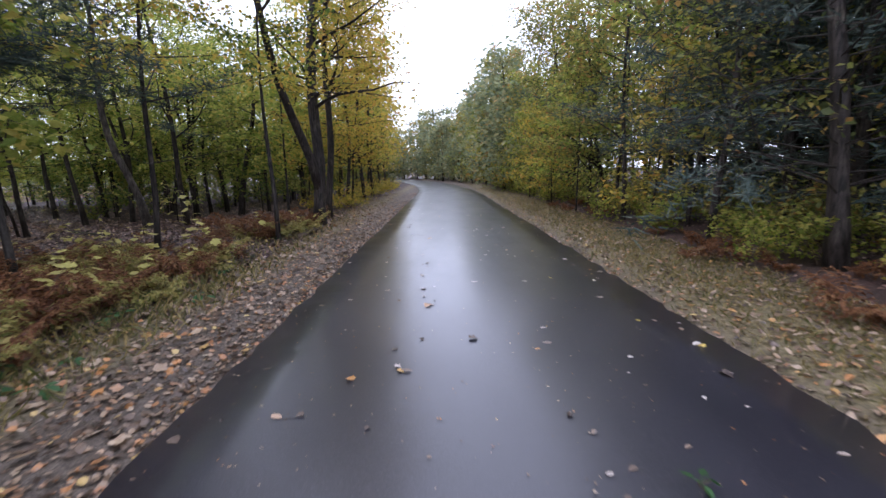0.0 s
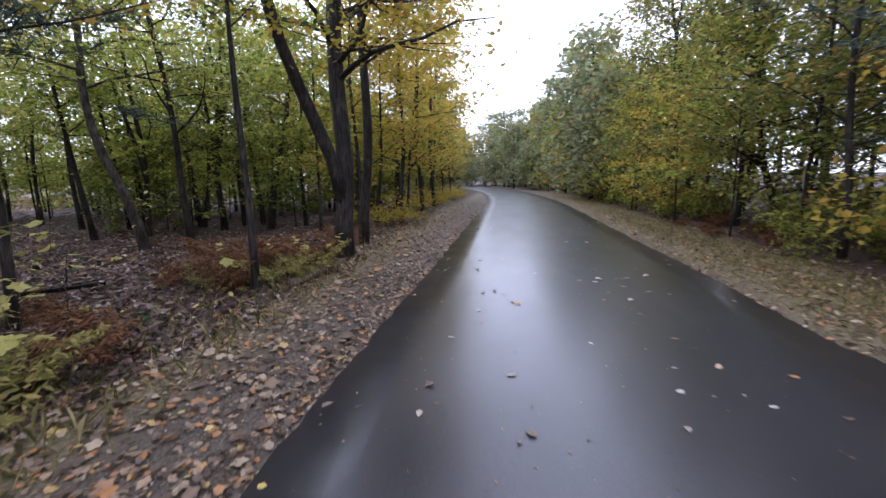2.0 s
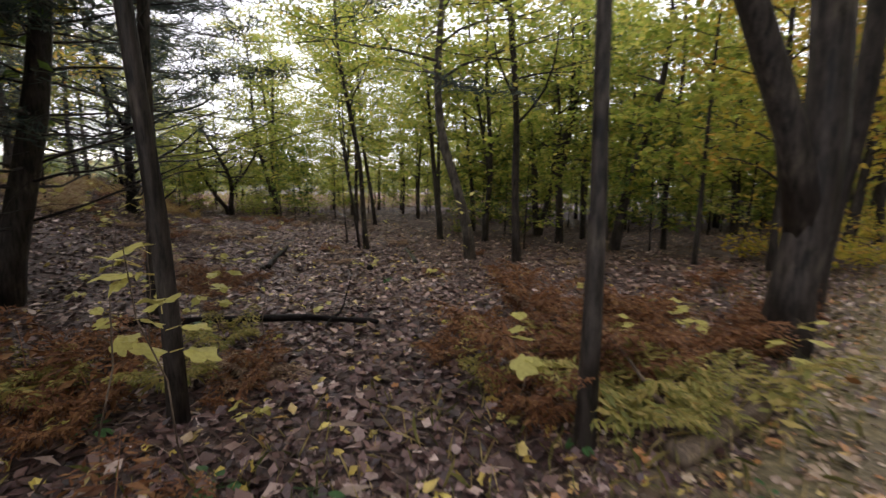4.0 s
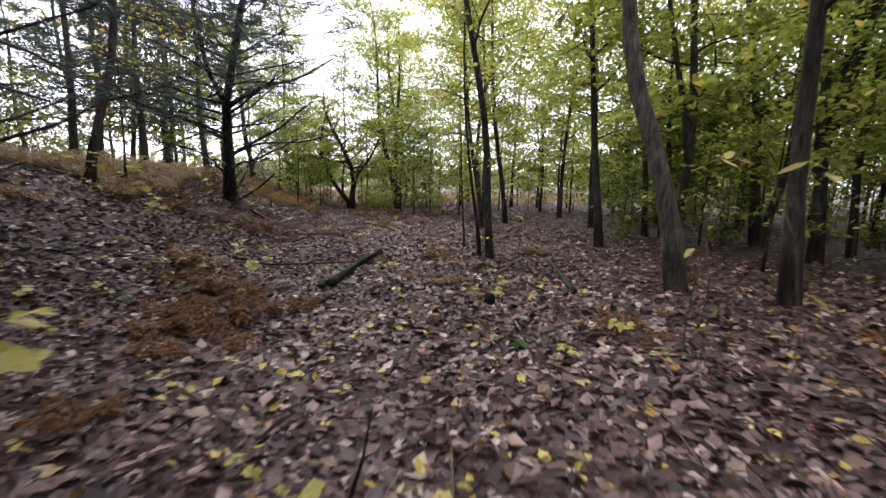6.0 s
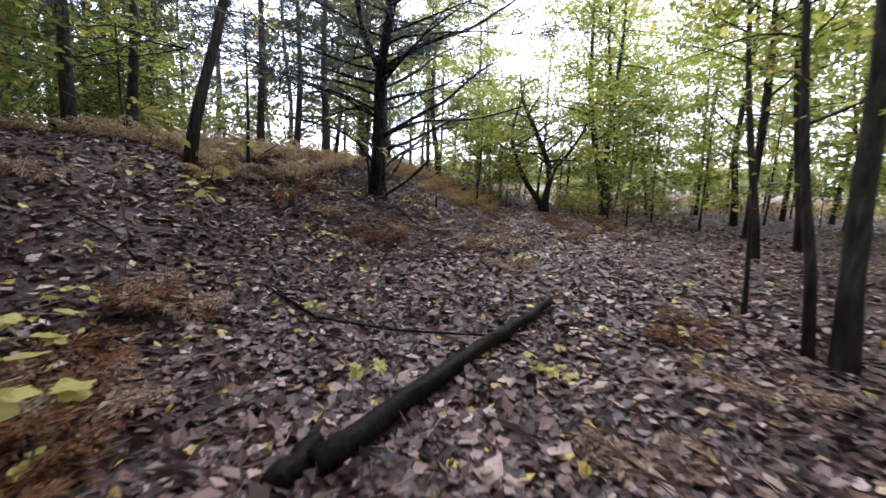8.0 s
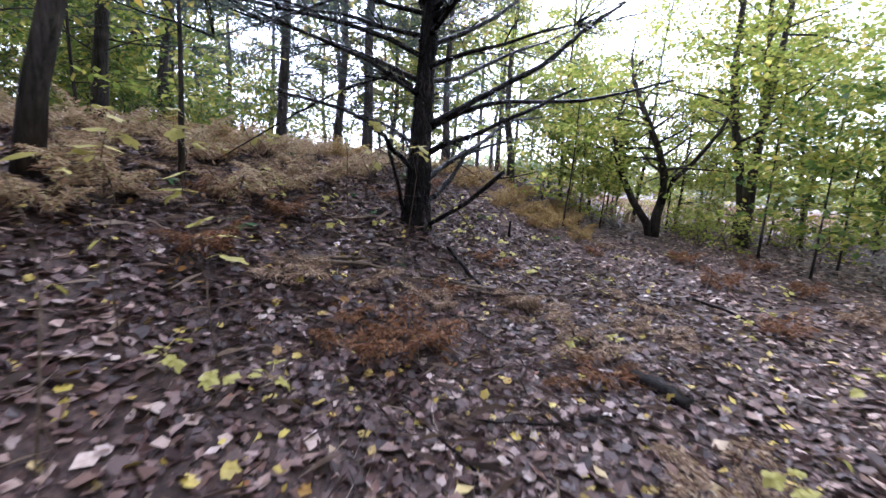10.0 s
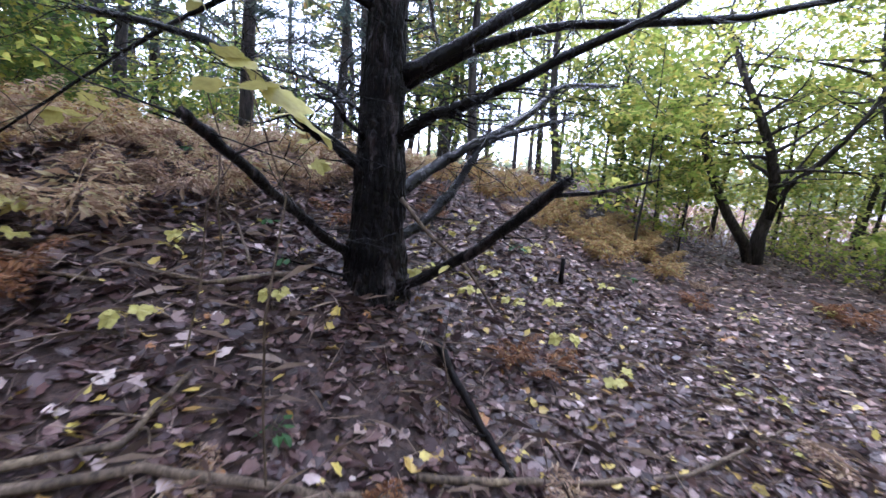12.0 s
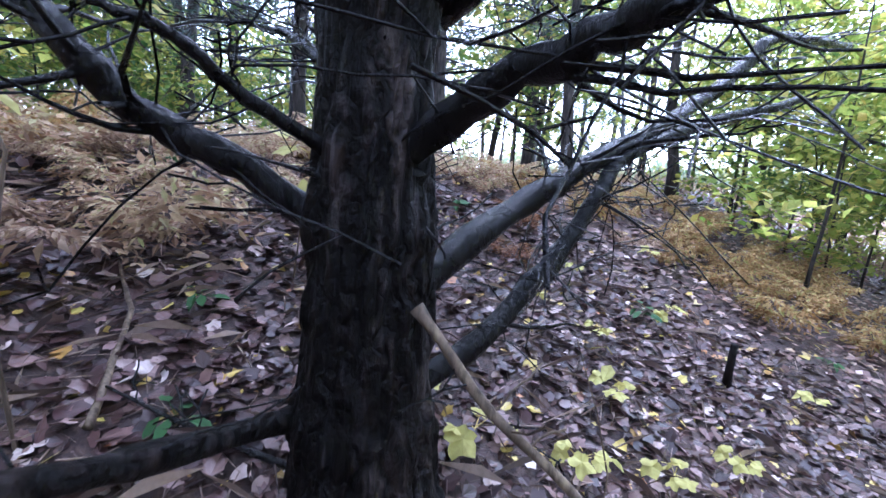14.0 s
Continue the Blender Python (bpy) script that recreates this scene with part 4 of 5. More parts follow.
strew(fern_mesh(2, 4, 0.42, FERN_TAN, 0.5, 1.15), [(-10.5, 10.5), (-16.15, 9.6), (-4.4, 9.94), (-17.6, 11.5), (-16.9, 12.2)] + [(-16.73, 10.79), (-17.72, 12.78), (-17.64, 11.6), (-18.14, 8.1), (-18.4, 8.4)] + scatter(frng, 18, -26, -3.2, 2, 17, bank, 0.6), "pale tan withered bracken fern on the wood floor", "fern", "tan ferns", frng)
strew(fern_mesh(3, 5, 0.55, FERN_GOLD, 0.85, 1.35), scatter(frng, 34, -27.5, -23.0, 8.2, 12.6, bank, 0.5) + scatter(frng, 18, -24, -17, 2.5, 7.5, bank, 0.5), "golden bracken fern on the bank", "fern", "golden ferns", frng, (0.75, 1.3))
strew(fern_mesh(4, 5, 0.58, FERN_BANK, 0.8, 1.35), scatter(frng, 46, -24, -15.0, 5.2, 8.6, bank, 0.5), "tan bracken fern covering the bank", "fern", "bank ferns", frng, (0.8, 1.3))
strew(fern_mesh(5, 5, 0.6, FERN_RUST, 0.8, 1.35), scatter(frng, 20, 6.2, 8.0, 2, 24, lambda x, y: True, 0.5), "rusty brown fern at the trailside", "fern", "trailside ferns", frng)
strew(fern_mesh(6, 4, 0.62, FERN_RUST, 0.85, 1.4), scatter(frng, 46, -6.0, -1.9, 2, 14.5, lambda x, y: off_path(x, y) > 1.3, 0.4) + scatter(frng, 12, -4.2, -1.7, 5.5, 13.5, lambda x, y: off_path(x, y) > 0.85, 0.4), "rusty brown fern at the trailside", "fern", "trailside ferns", frng, (0.9, 1.5))
strew(fern_mesh(7, 4, 0.62, FERN_GREEN, 0.85, 1.4), scatter(frng, 34, -5.5, -1.8, 2, 13, lambda x, y: off_path(x, y) > 1.3, 0.5) + scatter(frng, 10, -4.2, -1.7, 5.5, 12.5, lambda x, y: off_path(x, y) > 0.85, 0.5), "yellow-green fern at the trailside", "fern", "trailside ferns", frng, (0.9, 1.4))

strew(fern_mesh(8, 4, 0.5, FERN_TAN, 0.15, 0.5), [(-10.4, 13.3), (-16.15, 9.65), (-16.75, 10.1), (-17.5, 11.75), (-17.4, 12.95), (-10.6, 10.4), (-4.45, 9.9), (-11.5, 14.3), (-9.3, 10.2), (-18.7, 13.0), (-15.3, 12.9), (-17.82, 11.41)] + scatter(frng, 8, -22, -15.5, 6.6, 8.2, bank, 0.6), "pale collapsed bracken lying on the leaves", "fern", "collapsed ferns", frng, (0.8, 1.1))
strew(fern_mesh(9, 4, 0.45, FERN_RUST, 0.3, 0.9), [(-16.0, 10.3), (-16.2, 12.3), (-8.9, 10.5), (-9.9, 10.0), (-8.2, 10.6), (-3.75, 11.5), (-4.2, 12.2), (-10.9, 9.9), (-12.6, 14.2), (-7.3, 14.0), (-18.9, 11.1), (-19.6, 9.0), (-11.9, 10.1), (-15.91, 10.58), (-15.56, 10.49), (-16.49, 12.4), (-17.12, 10.64)], "rusty collapsed bracken lying on the leaves", "fern", "rusty collapsed ferns", frng, (0.7, 1.1))

near = lambda x, y: 0.55 < off_path(x, y) and math.hypot(x + 18.5, y - 9.97) > 0.35
strew(plant(21, 0.22, 5, 0.09, SEEDLING), [(-14.55, 9.95), (-14.75, 10.4), (-17.27, 9.42), (-17.35, 8.57), (-17.93, 8.97), (-17.88, 9.7), (-17.8, 9.02), (-2.55, 10.95), (-4.15, 8.86), (-2.35, 6.05), (-2.6, 8.6), (-11.32, 12.98), (-11.16, 11.8), (-18.9, 10.15), (-19.6, 10.8), (-19.3, 11.2)] + scatter(frng, 9, -21.5, -19.0, 9.8, 11.8, near, 0.4) + scatter(frng, 44, -23, -3, 7, 15, near, 0.4), "small maple seedling with yellow autumn leaves", "seedling", "yellow seedlings", frng)
strew(plant(22, 0.13, 5, 0.075, SEEDLING), scatter(frng, 34, -24, -3, 6.5, 16, near, 0.35), "low yellow-leaved seedling in the leaf litter", "seedling", "low yellow seedlings", frng)
strew(plant(23, 0.14, 6, 0.10, HERB, OVAL, OVAL_FACES, "herb"), scatter(frng, 26, -3.2, -1.2, 2, 12, lambda x, y: off_path(x, y) > 0.5, 0.3) + [(-18.28, 9.45), (-2.64, 9.76), (-4.0, 9.0), (-17.3, 10.2), (-16.2, 9.0)] + scatter(frng, 20, -24, -2.5, 3, 15, near, 0.4), "small green herb growing through the leaves", "herb", "green herbs", frng)
strew(plant(24, 1.25, 6, 0.14, SEEDLING), [(-3.35, 9.05), (-3.2, 9.4), (-14.75, 10.1)], "tall maple sapling with large yellow leaves", "sapling", "tall yellow saplings", frng, (0.95, 1.05))
strew(plant(27, 1.42, 4, 0.15, SEEDLING, bare=0.92), [(-17.1, 10.33), (-17.4, 9.6)], "tall thin maple sapling topped with large yellow leaves", "sapling", "thin tall saplings", frng, (0.98, 1.03))
strew(plant(25, 0.65, 7, 0.15, SEEDLING), [(-2.6, 11.0), (-1.6, 12.6), (-10.05, 10.85), (-10.7, 10.15), (-13.6, 9.2), (-2.7, 5.6), (-2.4, 12.9), (-13.2, 9.3), (-14.2, 8.9), (-6.6, 10.2), (-14.6, 8.0), (-15.6, 8.35), (-16.4, 8.2), (-17.1, 8.7), (-13.7, 8.3), (-15.0, 7.3), (-17.9, 8.1), (-19.2, 8.9)] + scatter(frng, 22, -7, -2.2, 2, 13, lambda x, y: off_path(x, y) > 1.7, 0.6) + scatter(frng, 10, -3.4, -1.9, 4, 8.6, lambda x, y: True, 0.5), "maple sapling with broad yellow leaves", "sapling", "yellow saplings", frng)

strew(plant(28, 1.15, 3, 0.09, SEEDLING, OVAL, OVAL_FACES, "sapling", 0.5), [(-13.4, 13.9), (-9.9, 13.9), (-10.9, 14.6), (-11.8, 9.7), (-13.9, 10.0), (-17.9, 10.75), (-18.9, 10.6), (-19.6, 9.3)] + scatter(frng, 24, -23, -3.5, 7.5, 18, lambda x, y: off_path(x, y) > 0.9, 0.8), "thin bare sapling standing in the leaf litter", "sapling", "bare saplings", frng, (0.6, 1.5))


def shrub(seed, height, width, leaves, size, material, label, stems=5):
    rng, nprng = random.Random(seed), np.random.default_rng(seed)
    root = new("shrub")
    wood, spots = [], []
    for i in range(stems):
        lp, lr = limb(rng, (rng.gauss(0, 0.08), rng.gauss(0, 0.08), -0.03), rng.uniform(0, 6.3), rng.uniform(0.8, 1.4), height * rng.uniform(0.7, 1.1), 0.012, 0.16)
        wood.append(tube(lp, lr, 5, False))
        for s in range(6):
            q = rng.randrange(1, len(lp))
            sp, sr = limb(rng, lp[q], rng.uniform(0, 6.3), rng.uniform(-0.1, 0.6), width * rng.uniform(0.3, 0.7), 0.005, 0.2, 0, 3)
            wood.append(tube(sp, sr, 3, False))
            spots += sp[1:]
    tagged(child(mesh_object("twig_spray", *merged(wood), TWIG), root), kind="stuff")
    base = np.array([tuple(p) for p in spots])[nprng.integers(0, len(spots), leaves)]
    off = nprng.normal(0, 1, (leaves, 3)) * np.array([0.10, 0.10, 0.05]) * width
    child(mesh_object("leaves", *leaf_cloud(base + off, nprng.uniform(0.6, 1.2, leaves) * size, nprng, DIAMOND, DIAMOND_FACES, 0.4, 0.3), material), root)
    return tagged(root, label, "shrub")


right = lambda x, y: True
strew(shrub(31, 1.0, 0.8, 420, 0.11, LIME, ""), scatter(frng, 56, 6.7, 9.5, 0, 42, right, 0.7), "green leafy shrub at the trailside", "shrub", "green shrubs", frng)
strew(shrub(32, 1.6, 1.1, 600, 0.12, OLIVE, ""), scatter(frng, 44, 7.2, 10.5, 0, 45, right, 0.8), "olive-leaved shrub at the trailside", "shrub", "olive shrubs", frng)
strew(shrub(33, 1.1, 0.9, 420, 0.11, YELLOW, ""), scatter(frng, 22, -4.4, -2.0, 18.5, 44, right, 0.7), "yellow-leaved shrub at the trailside", "shrub", "yellow shrubs", frng)
strew(shrub(35, 1.3, 1.0, 420, 0.12, GREEN, ""), scatter(frng, 30, -20, -4, 20, 48, right, 0.9), "dull green shrub in the wood", "shrub", "woodland shrubs", frng)
strew(shrub(36, 2.2, 1.3, 700, 0.12, GREEN, "", 7), scatter(frng, 40, -33, -13, -7, 3.4, right, 1.1), "dull green bush in the wood behind the bank", "shrub", "bushes behind the bank", frng, (0.9, 1.6))
strew(shrub(37, 2.4, 1.5, 800, 0.14, GREEN, "", 7), scatter(frng, 20, 12.0, 22, 3, 34, right, 1.4), "dull green bush in the shade behind the trailside trees", "shrub", "bushes behind the trail", frng, (0.9, 1.4))
strew(shrub(34, 1.1, 1.0, 420, 0.11, LIME, ""), [(-26.6, 15.9), (-26.0, 16.5), (-27.9, 18.8), (-26.2, 19.2), (-28.8, 16.3), (-29.5, 13.6)] + scatter(frng, 24, -37, -28.5, 8, 36, lambda x, y: math.hypot(x + 27.8, y - 16) > 2.0, 0.9), "lime-leaved shrub at the field edge", "shrub", "field edge shrubs", frng)


# ---- the wood all round ----
TRUNKS = [(-1.97, 13.82), (-8.6, 16.1), (-12, 15.1), (-18.5, 9.97), (-27.4, 17.4), (-27.9, 15.0), (-8.9, 8.0), (-15.4, 7.6), (8, 7.7)]


def clear(x, y, gap=1.9):
    return off_path(x, y) > gap and all(math.hypot(x - a, y - b) > 1.2 for a, b in TRUNKS)


def wood(protos, spots, rng, sizes=(0.8, 1.2)):
    """Trees shared out over the spots."""
    for i, (x, y) in enumerate(spots):
        proto, used = protos[i % len(protos)], i >= len(protos)
        ob = copy_thing(proto, Matrix()) if used else proto
        ob.matrix_basis = pose(x, y, land(x, y) - 0.04, 0, 0, rng.uniform(0, 360)) @ Matrix.Scale(rng.uniform(*sizes), 4)


wrng = random.Random(5)
def open_side(x, y):
    """The thin strip of wood towards the field."""
    return x < -17.5 and y < 26 and y < 20 + (-17.5 - x) * 0.5


SPRAY = "slender understory tree with flat sprays of lime leaves"
thin = [tree(0, 0, 0.15, (0.03, 0.02), 7.5, 0.22, 2.4, 15, 1900, 0.17, LIME, BARK_MID, MAPLE, near=False), tree(0, 0, 0.17, (-0.05, 0.03), 8.5, 0.22, 2.5, 15, 1900, 0.18, LIME, BARK_MID, DARK, forks=((0.3, (0.2, 0.1), 0.12),), near=False),
        tree(0, 0, 0.10, (0.06, -0.05), 7, 0.2, 2.0, 14, 1900, 0.17, LIME, BARK_MID, MAPLE, near=False), tree(0, 0, 0.19, (0.02, 0.05), 9, 0.24, 2.7, 16, 2100, 0.19, GREEN, BARK, DARK, near=False)]
left_wood = scatter(wrng, 44, -30, -3.8, 17.5, 50, lambda x, y: clear(x, y) and not open_side(x, y) and not (x < -13 and y < 21) and x - road_x(y) < -3.4 and not (x < -18 and y > 34), 1.7)
mid_wood = scatter(wrng, 14, -14, -3.5, -6, 7.0, lambda x, y: clear(x, y, 2.6), 1.8)
wood(thin, left_wood + mid_wood, wrng)
shade = [tree(0, 0, 0.2, (0.02, 0.03), 11, 0.22, 3.0, 17, 2400, 0.23, GREEN, label=DARK, near=False), tree(0, 0, 0.15, (-0.04, 0.02), 9.5, 0.2, 2.8, 16, 2200, 0.22, OLIVE, label=DARK, near=False)]
# Scattered ones, mostly out of view, are added to shade the trailside wood.
wood(shade, scatter(wrng, 22, -15.5, -5.0, -4, 8.0, lambda x, y: clear(x, y, 3.6) and math.hypot(x + 4.0, y - 9.4) > 2.5, 1.7) + [(-14.5, 29.5), (-11.0, 27.5), (-13.0, 32.0), (-8.5, 29.0), (-11.0, 34.0), (-15.5, 35.0)], wrng)
for x, y in ((-6.8, 6.0), (-11.6, 5.4), (-14.4, 4.6), (-9.2, 3.2), (-17.0, 4.0), (-7.0, 0.5)):
    conifer(x, y, 0.26, (0.02, 0.03), 10, 0.14, 2.9, 14, 0.25, 8)
under = [tree(0, 0, 0.05, (0.05, 0.02), 4.2, 0.14, 1.9, 13, 1300, 0.16, LIME, label=SPRAY, near=False, name="young_tree"), tree(0, 0, 0.045, (-0.06, 0.04), 3.4, 0.12, 1.8, 12, 1200, 0.15, GREEN, label=SPRAY, near=False, name="young_tree"), tree(0, 0, 0.06, (0.02, -0.05), 5.0, 0.16, 2.1, 14, 1300, 0.16, LIME, label=SPRAY, near=False, name="young_tree")]
wood(under, [(-26.4, 12.6), (-28.2, 12.3), (-24.9, 12.1), (-27.4, 13.3), (-22.6, 16.8), (-24.4, 18.2)] + scatter(wrng, 16, -15, -5, 24, 36, lambda x, y: clear(x, y, 4.2), 1.2) + scatter(wrng, 46, -27, -5, 18.5, 40, lambda x, y: clear(x, y, 3.4) and not open_side(x, y) and not (x < -13 and y < 21), 1.2) + scatter(wrng, 8, -34, -25, 5, 22, lambda x, y: clear(x, y, 6.0) and math.hypot(x + 27.8, y - 16) > 2.5, 2.0) + scatter(wrng, 13, -28, -14, -8, 4.5, lambda x, y: clear(x, y, 3.4), 1.3) + scatter(wrng, 10, -16, -6.5, -5, 6.5, lambda x, y: clear(x, y, 3.4), 1.6), wrng)
deep = [tree(0, 0, 0.26, (0.02, 0.05), 11, 0.18, 2.8, 15, 1872, 0.23, GREEN, label=DARK, near=False), tree(0, 0, 0.2, (0.05, -0.04), 10, 0.2, 2.4, 14, 1716, 0.22, OLIVE, label=DARK, near=False), conifer(0, 0, 0.28, (0.02, 0.02), 12, 0.15, 2.8, 11, 0.2, 6, needle=0.28)]
wood(deep, scatter(wrng, 40, -46, -15, -26, 2.0, clear, 2.1) + scatter(wrng, 12, -45, -29, 2, 9, clear, 2.2) + scatter(wrng, 12, -16, -4, -26, -7, clear, 2.4), wrng)
edge = [tree(0, 0, 0.12, (0.04, 0.02), 7.5, 0.15, 2.3, 16, 2600, 0.14, LIME, label="light green young tree at the field edge", near=False), tree(0, 0, 0.08, (-0.05, 0.04), 5.5, 0.15, 2.0, 15, 2000, 0.14, LIME, label="light green young tree at the field edge", near=False)]
wood(edge, scatter(wrng, 9, -36, -29.5, 8.5, 19, lambda x, y: math.hypot(x + 27.8, y - 16) > 2.2, 2.2) + [(-25.5, 22.5), (-21.5, 23.5), (-22.3, 18.8), (-31.5, 11.5), (-32.5, 14.0), (-31.2, 16.4), (-33.0, 18.5), (-31.0, 20.5), (-34.5, 16.5), (-34.5, 12.5)] + scatter(wrng, 18, -38, -22, 19, 42, lambda x, y: clear(x, y) and not (open_side(x, y) and x > -31), 2.2), wrng)
tall = [tree(0, 0, 0.18, (0.03, 0.02), 12, 0.14, 3.2, 26, 4200, 0.16, LIME, label="tall lime-leaved tree at the field edge", near=False)]
wood(tall, [(-30.5, 12.0), (-31.6, 18.6), (-33.0, 15.2), (-30.0, 22.2), (-35.0, 20.0), (-36.0, 12.0), (-34.0, 24.5), (-28.5, 25.0), (-12.0, 28.0), (-16.0, 31.0), (-9.0, 32.0), (-6.5, 26.5), (-19.5, 28.0), (-13.0, 35.0)], wrng)
golden = [tree(0, 0, 0.16, (0.05, 0.02), 12, 0.10, 3.0, 24, 2340, 0.18, YELLOW, label="trailside tree with golden leaves", near=False)]
for x, y in scatter(wrng, 14, -48, -7, 50, 66, right, 2.4):
    copy_thing(deep[int(x * 7) % 2], pose(x, y, land(x, y) - 0.04, 0, 0, wrng.uniform(0, 360)) @ Matrix.Scale(wrng.uniform(0.9, 1.2), 4))
wood(golden, [(road_x(y) - wrng.uniform(2.4, 3.6), y) for y in (18.5, 21.5, 25.5, 29, 33, 37, 42, 47, 53)], wrng)
trailside = [tree(0, 0, 0.18, (0.02, 0.02), 12.5, 0.05, 3.4, 30, 3600, 0.19, OLIVE, label="leafy trailside tree turning yellow", near=False, flat=0.2), tree(0, 0, 0.15, (-0.03, 0.02), 11, 0.04, 3.1, 28, 3200, 0.19, LIME, label="leafy trailside tree turning yellow", near=False, flat=0.2), conifer(0, 0, 0.26, (0, 0), 10, 0.06, 2.6, 13, 0.05, 7, needle=0.26)]
near_row = [tree(0, 0, 0.16, (-0.03, 0.02), 10.5, 0.2, 3.3, 24, 3600, 0.15, OLIVE, label="trailside tree with olive leaves over dark shade", near=False), tree(0, 0, 0.13, (-0.06, 0.03), 9, 0.22, 3.0, 22, 3200, 0.14, LIME, label="trailside tree with yellow-green leaves over dark shade", near=False)]
wood(near_row, [(7.6, 10.4), (8.3, 12.6), (7.5, 14.8), (8.2, 17.2), (9.4, 15.6)], wrng, (0.9, 1.05))
first_row = [(road_x(y) + wrng.uniform(7.2, 8.4), y) for y in (20, 22.5, 25, 28, 31, 34, 38, 42, 47, 52, 58)]
right_wood = scatter(wrng, 12, 12, 20, -3, 13, right, 1.8) + scatter(wrng, 12, 10.5, 17, 1, 20, lambda x, y: math.hypot(x - 11.6, y - 16) > 2.4, 1.7) + scatter(wrng, 22, 9.4, 15.5, -2, 60, lambda x, y: x - road_x(y) > 9.0 and math.hypot(x - 8, y - 7.7) > 1.5, 1.8)
wood(trailside[:2], first_row, wrng, (0.6, 0.95))
for i, (x, y) in enumerate(scatter(wrng, 12, 11.5, 19, 4, 26, right, 1.8)):
    copy_thing(shade[i % 2], pose(x, y, land(x, y) - 0.04, 0, 0, wrng.uniform(0, 360)))
wood([trailside[2]] + [copy_thing(t, Matrix()) for t in trailside[:2]], right_wood, wrng)
for x, y in ((12.5, 12.8), (14.0, 15.5), (16.0, 13.8), (13.8, 18.2), (17.5, 17.0), (11.6, 13.4), (18.0, 20.0), (15.5, 20.5)):
    copy_thing(trailside[2], pose(x, y, land(x, y) - 0.04, 0, 0, wrng.uniform(0, 360)) @ Matrix.Scale(wrng.uniform(1.0, 1.3), 4))
wood([conifer(0, 0, 0.3, (0, 0), 13, 0.1, 3.0, 12, 0.1, 6, needle=0.3), tree(0, 0, 0.28, (0.02, 0.03), 13, 0.12, 3.2, 17, 2028, 0.26, OLIVE, label=DARK, near=False)], scatter(wrng, 18, 15, 24, 0, 50, right, 2.6), wrng)
far = [tree(0, 0, 0.3, (0, 0), 11, 0.04, 3.8, 22, 3000, 0.42, FAR_HAZE_GREEN, label="leafy tree far along the trail", near=False, flat=0.3), tree(0, 0, 0.3, (0, 0), 9, 0.04, 3.4, 20, 2600, 0.40, OLIVE, label="leafy tree far along the trail", near=False, flat=0.3), tree(0, 0, 0.3, (0, 0), 7.5, 0.03, 3.5, 20, 2600, 0.40, FAR_HAZE_GREEN, label="leafy tree far along the trail", near=False, flat=0.3)]
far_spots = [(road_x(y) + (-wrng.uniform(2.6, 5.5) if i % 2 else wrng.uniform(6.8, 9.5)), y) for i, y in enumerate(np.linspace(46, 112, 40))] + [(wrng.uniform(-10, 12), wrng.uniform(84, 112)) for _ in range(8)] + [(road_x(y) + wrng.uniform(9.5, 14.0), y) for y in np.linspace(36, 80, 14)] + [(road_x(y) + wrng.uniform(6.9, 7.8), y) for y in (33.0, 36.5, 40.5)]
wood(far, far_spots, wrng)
bank_row = [tree(0, 0, 0.06, (-0.08, 0.02), 4.6, 0.12, 2.0, 16, 1300, 0.15, YELLOW, label="young trailside tree with yellow-green leaves", near=False, name="young_tree"), tree(0, 0, 0.06, (-0.06, 0.02), 5.2, 0.14, 2.0, 16, 1300, 0.15, LIME, label="young trailside tree with yellow-green leaves", near=False, name="young_tree")]
wood(bank_row, [(road_x(y) + wrng.uniform(6.8, 7.8), y) for y in (13.5, 17.6, 21.4, 24, 27, 30, 33.5, 37, 41, 46, 51, 57)], wrng)


# ---- far woods beyond the field ----
def far_woods():
    rng, nprng = random.Random(8), np.random.default_rng(8)
    places = []
    for i in range(260):
        a = radians(rng.uniform(30, 175))
        r = rng.uniform(130, 165)
        x, y, h = -math.sin(a) * r, math.cos(a) * r, rng.uniform(5, 9)
        n = 60
        p = nprng.normal(0, 1, (n, 3)) * np.array([2.4, 2.4, h * 0.28]) + np.array([x, y, h * 0.5 - 0.5])
        places.append(p)
    places = np.concatenate(places)
    ob = mesh_object("far_woods", *leaf_cloud(places, nprng.uniform(1.2, 2.6, len(places)), nprng, tilt=0.8), FAR_HAZE_GREEN)
    tagged(ob, "hazy line of woods beyond the pale field", "woods", kind="stuff")


far_woods()


# ---- leaf litter, grass and gravel ----
def litter(name, n, keep, box, sizes, material, label, template, faces, seed, tilt=0.22, lift=0.012, category="leaves", over=1.0):
    rng, nprng = random.Random(seed), np.random.default_rng(seed)
    spots = []
    while len(spots) < n:
        x, y = rng.uniform(box[0], box[1]), rng.uniform(box[2], box[3])
        if rng.random() < keep(x, y):
            spots.append((x, y, land(x, y) + lift + rng.random() * 0.012 * over))
    v, f = leaf_cloud(np.array(spots), nprng.uniform(*sizes, n), nprng, template, faces, tilt)
    tagged(mesh_object(name, v, f, material), label, category, kind="stuff")


def by_pine(x, y):
    return math.hypot(x + 18.5, y - 10.0) < 3.8


def floor_share(x, y):
    d = off_path(x, y)
    return 0 if x > -1.6 else max(0.12, 1.0 - d / 6.0)


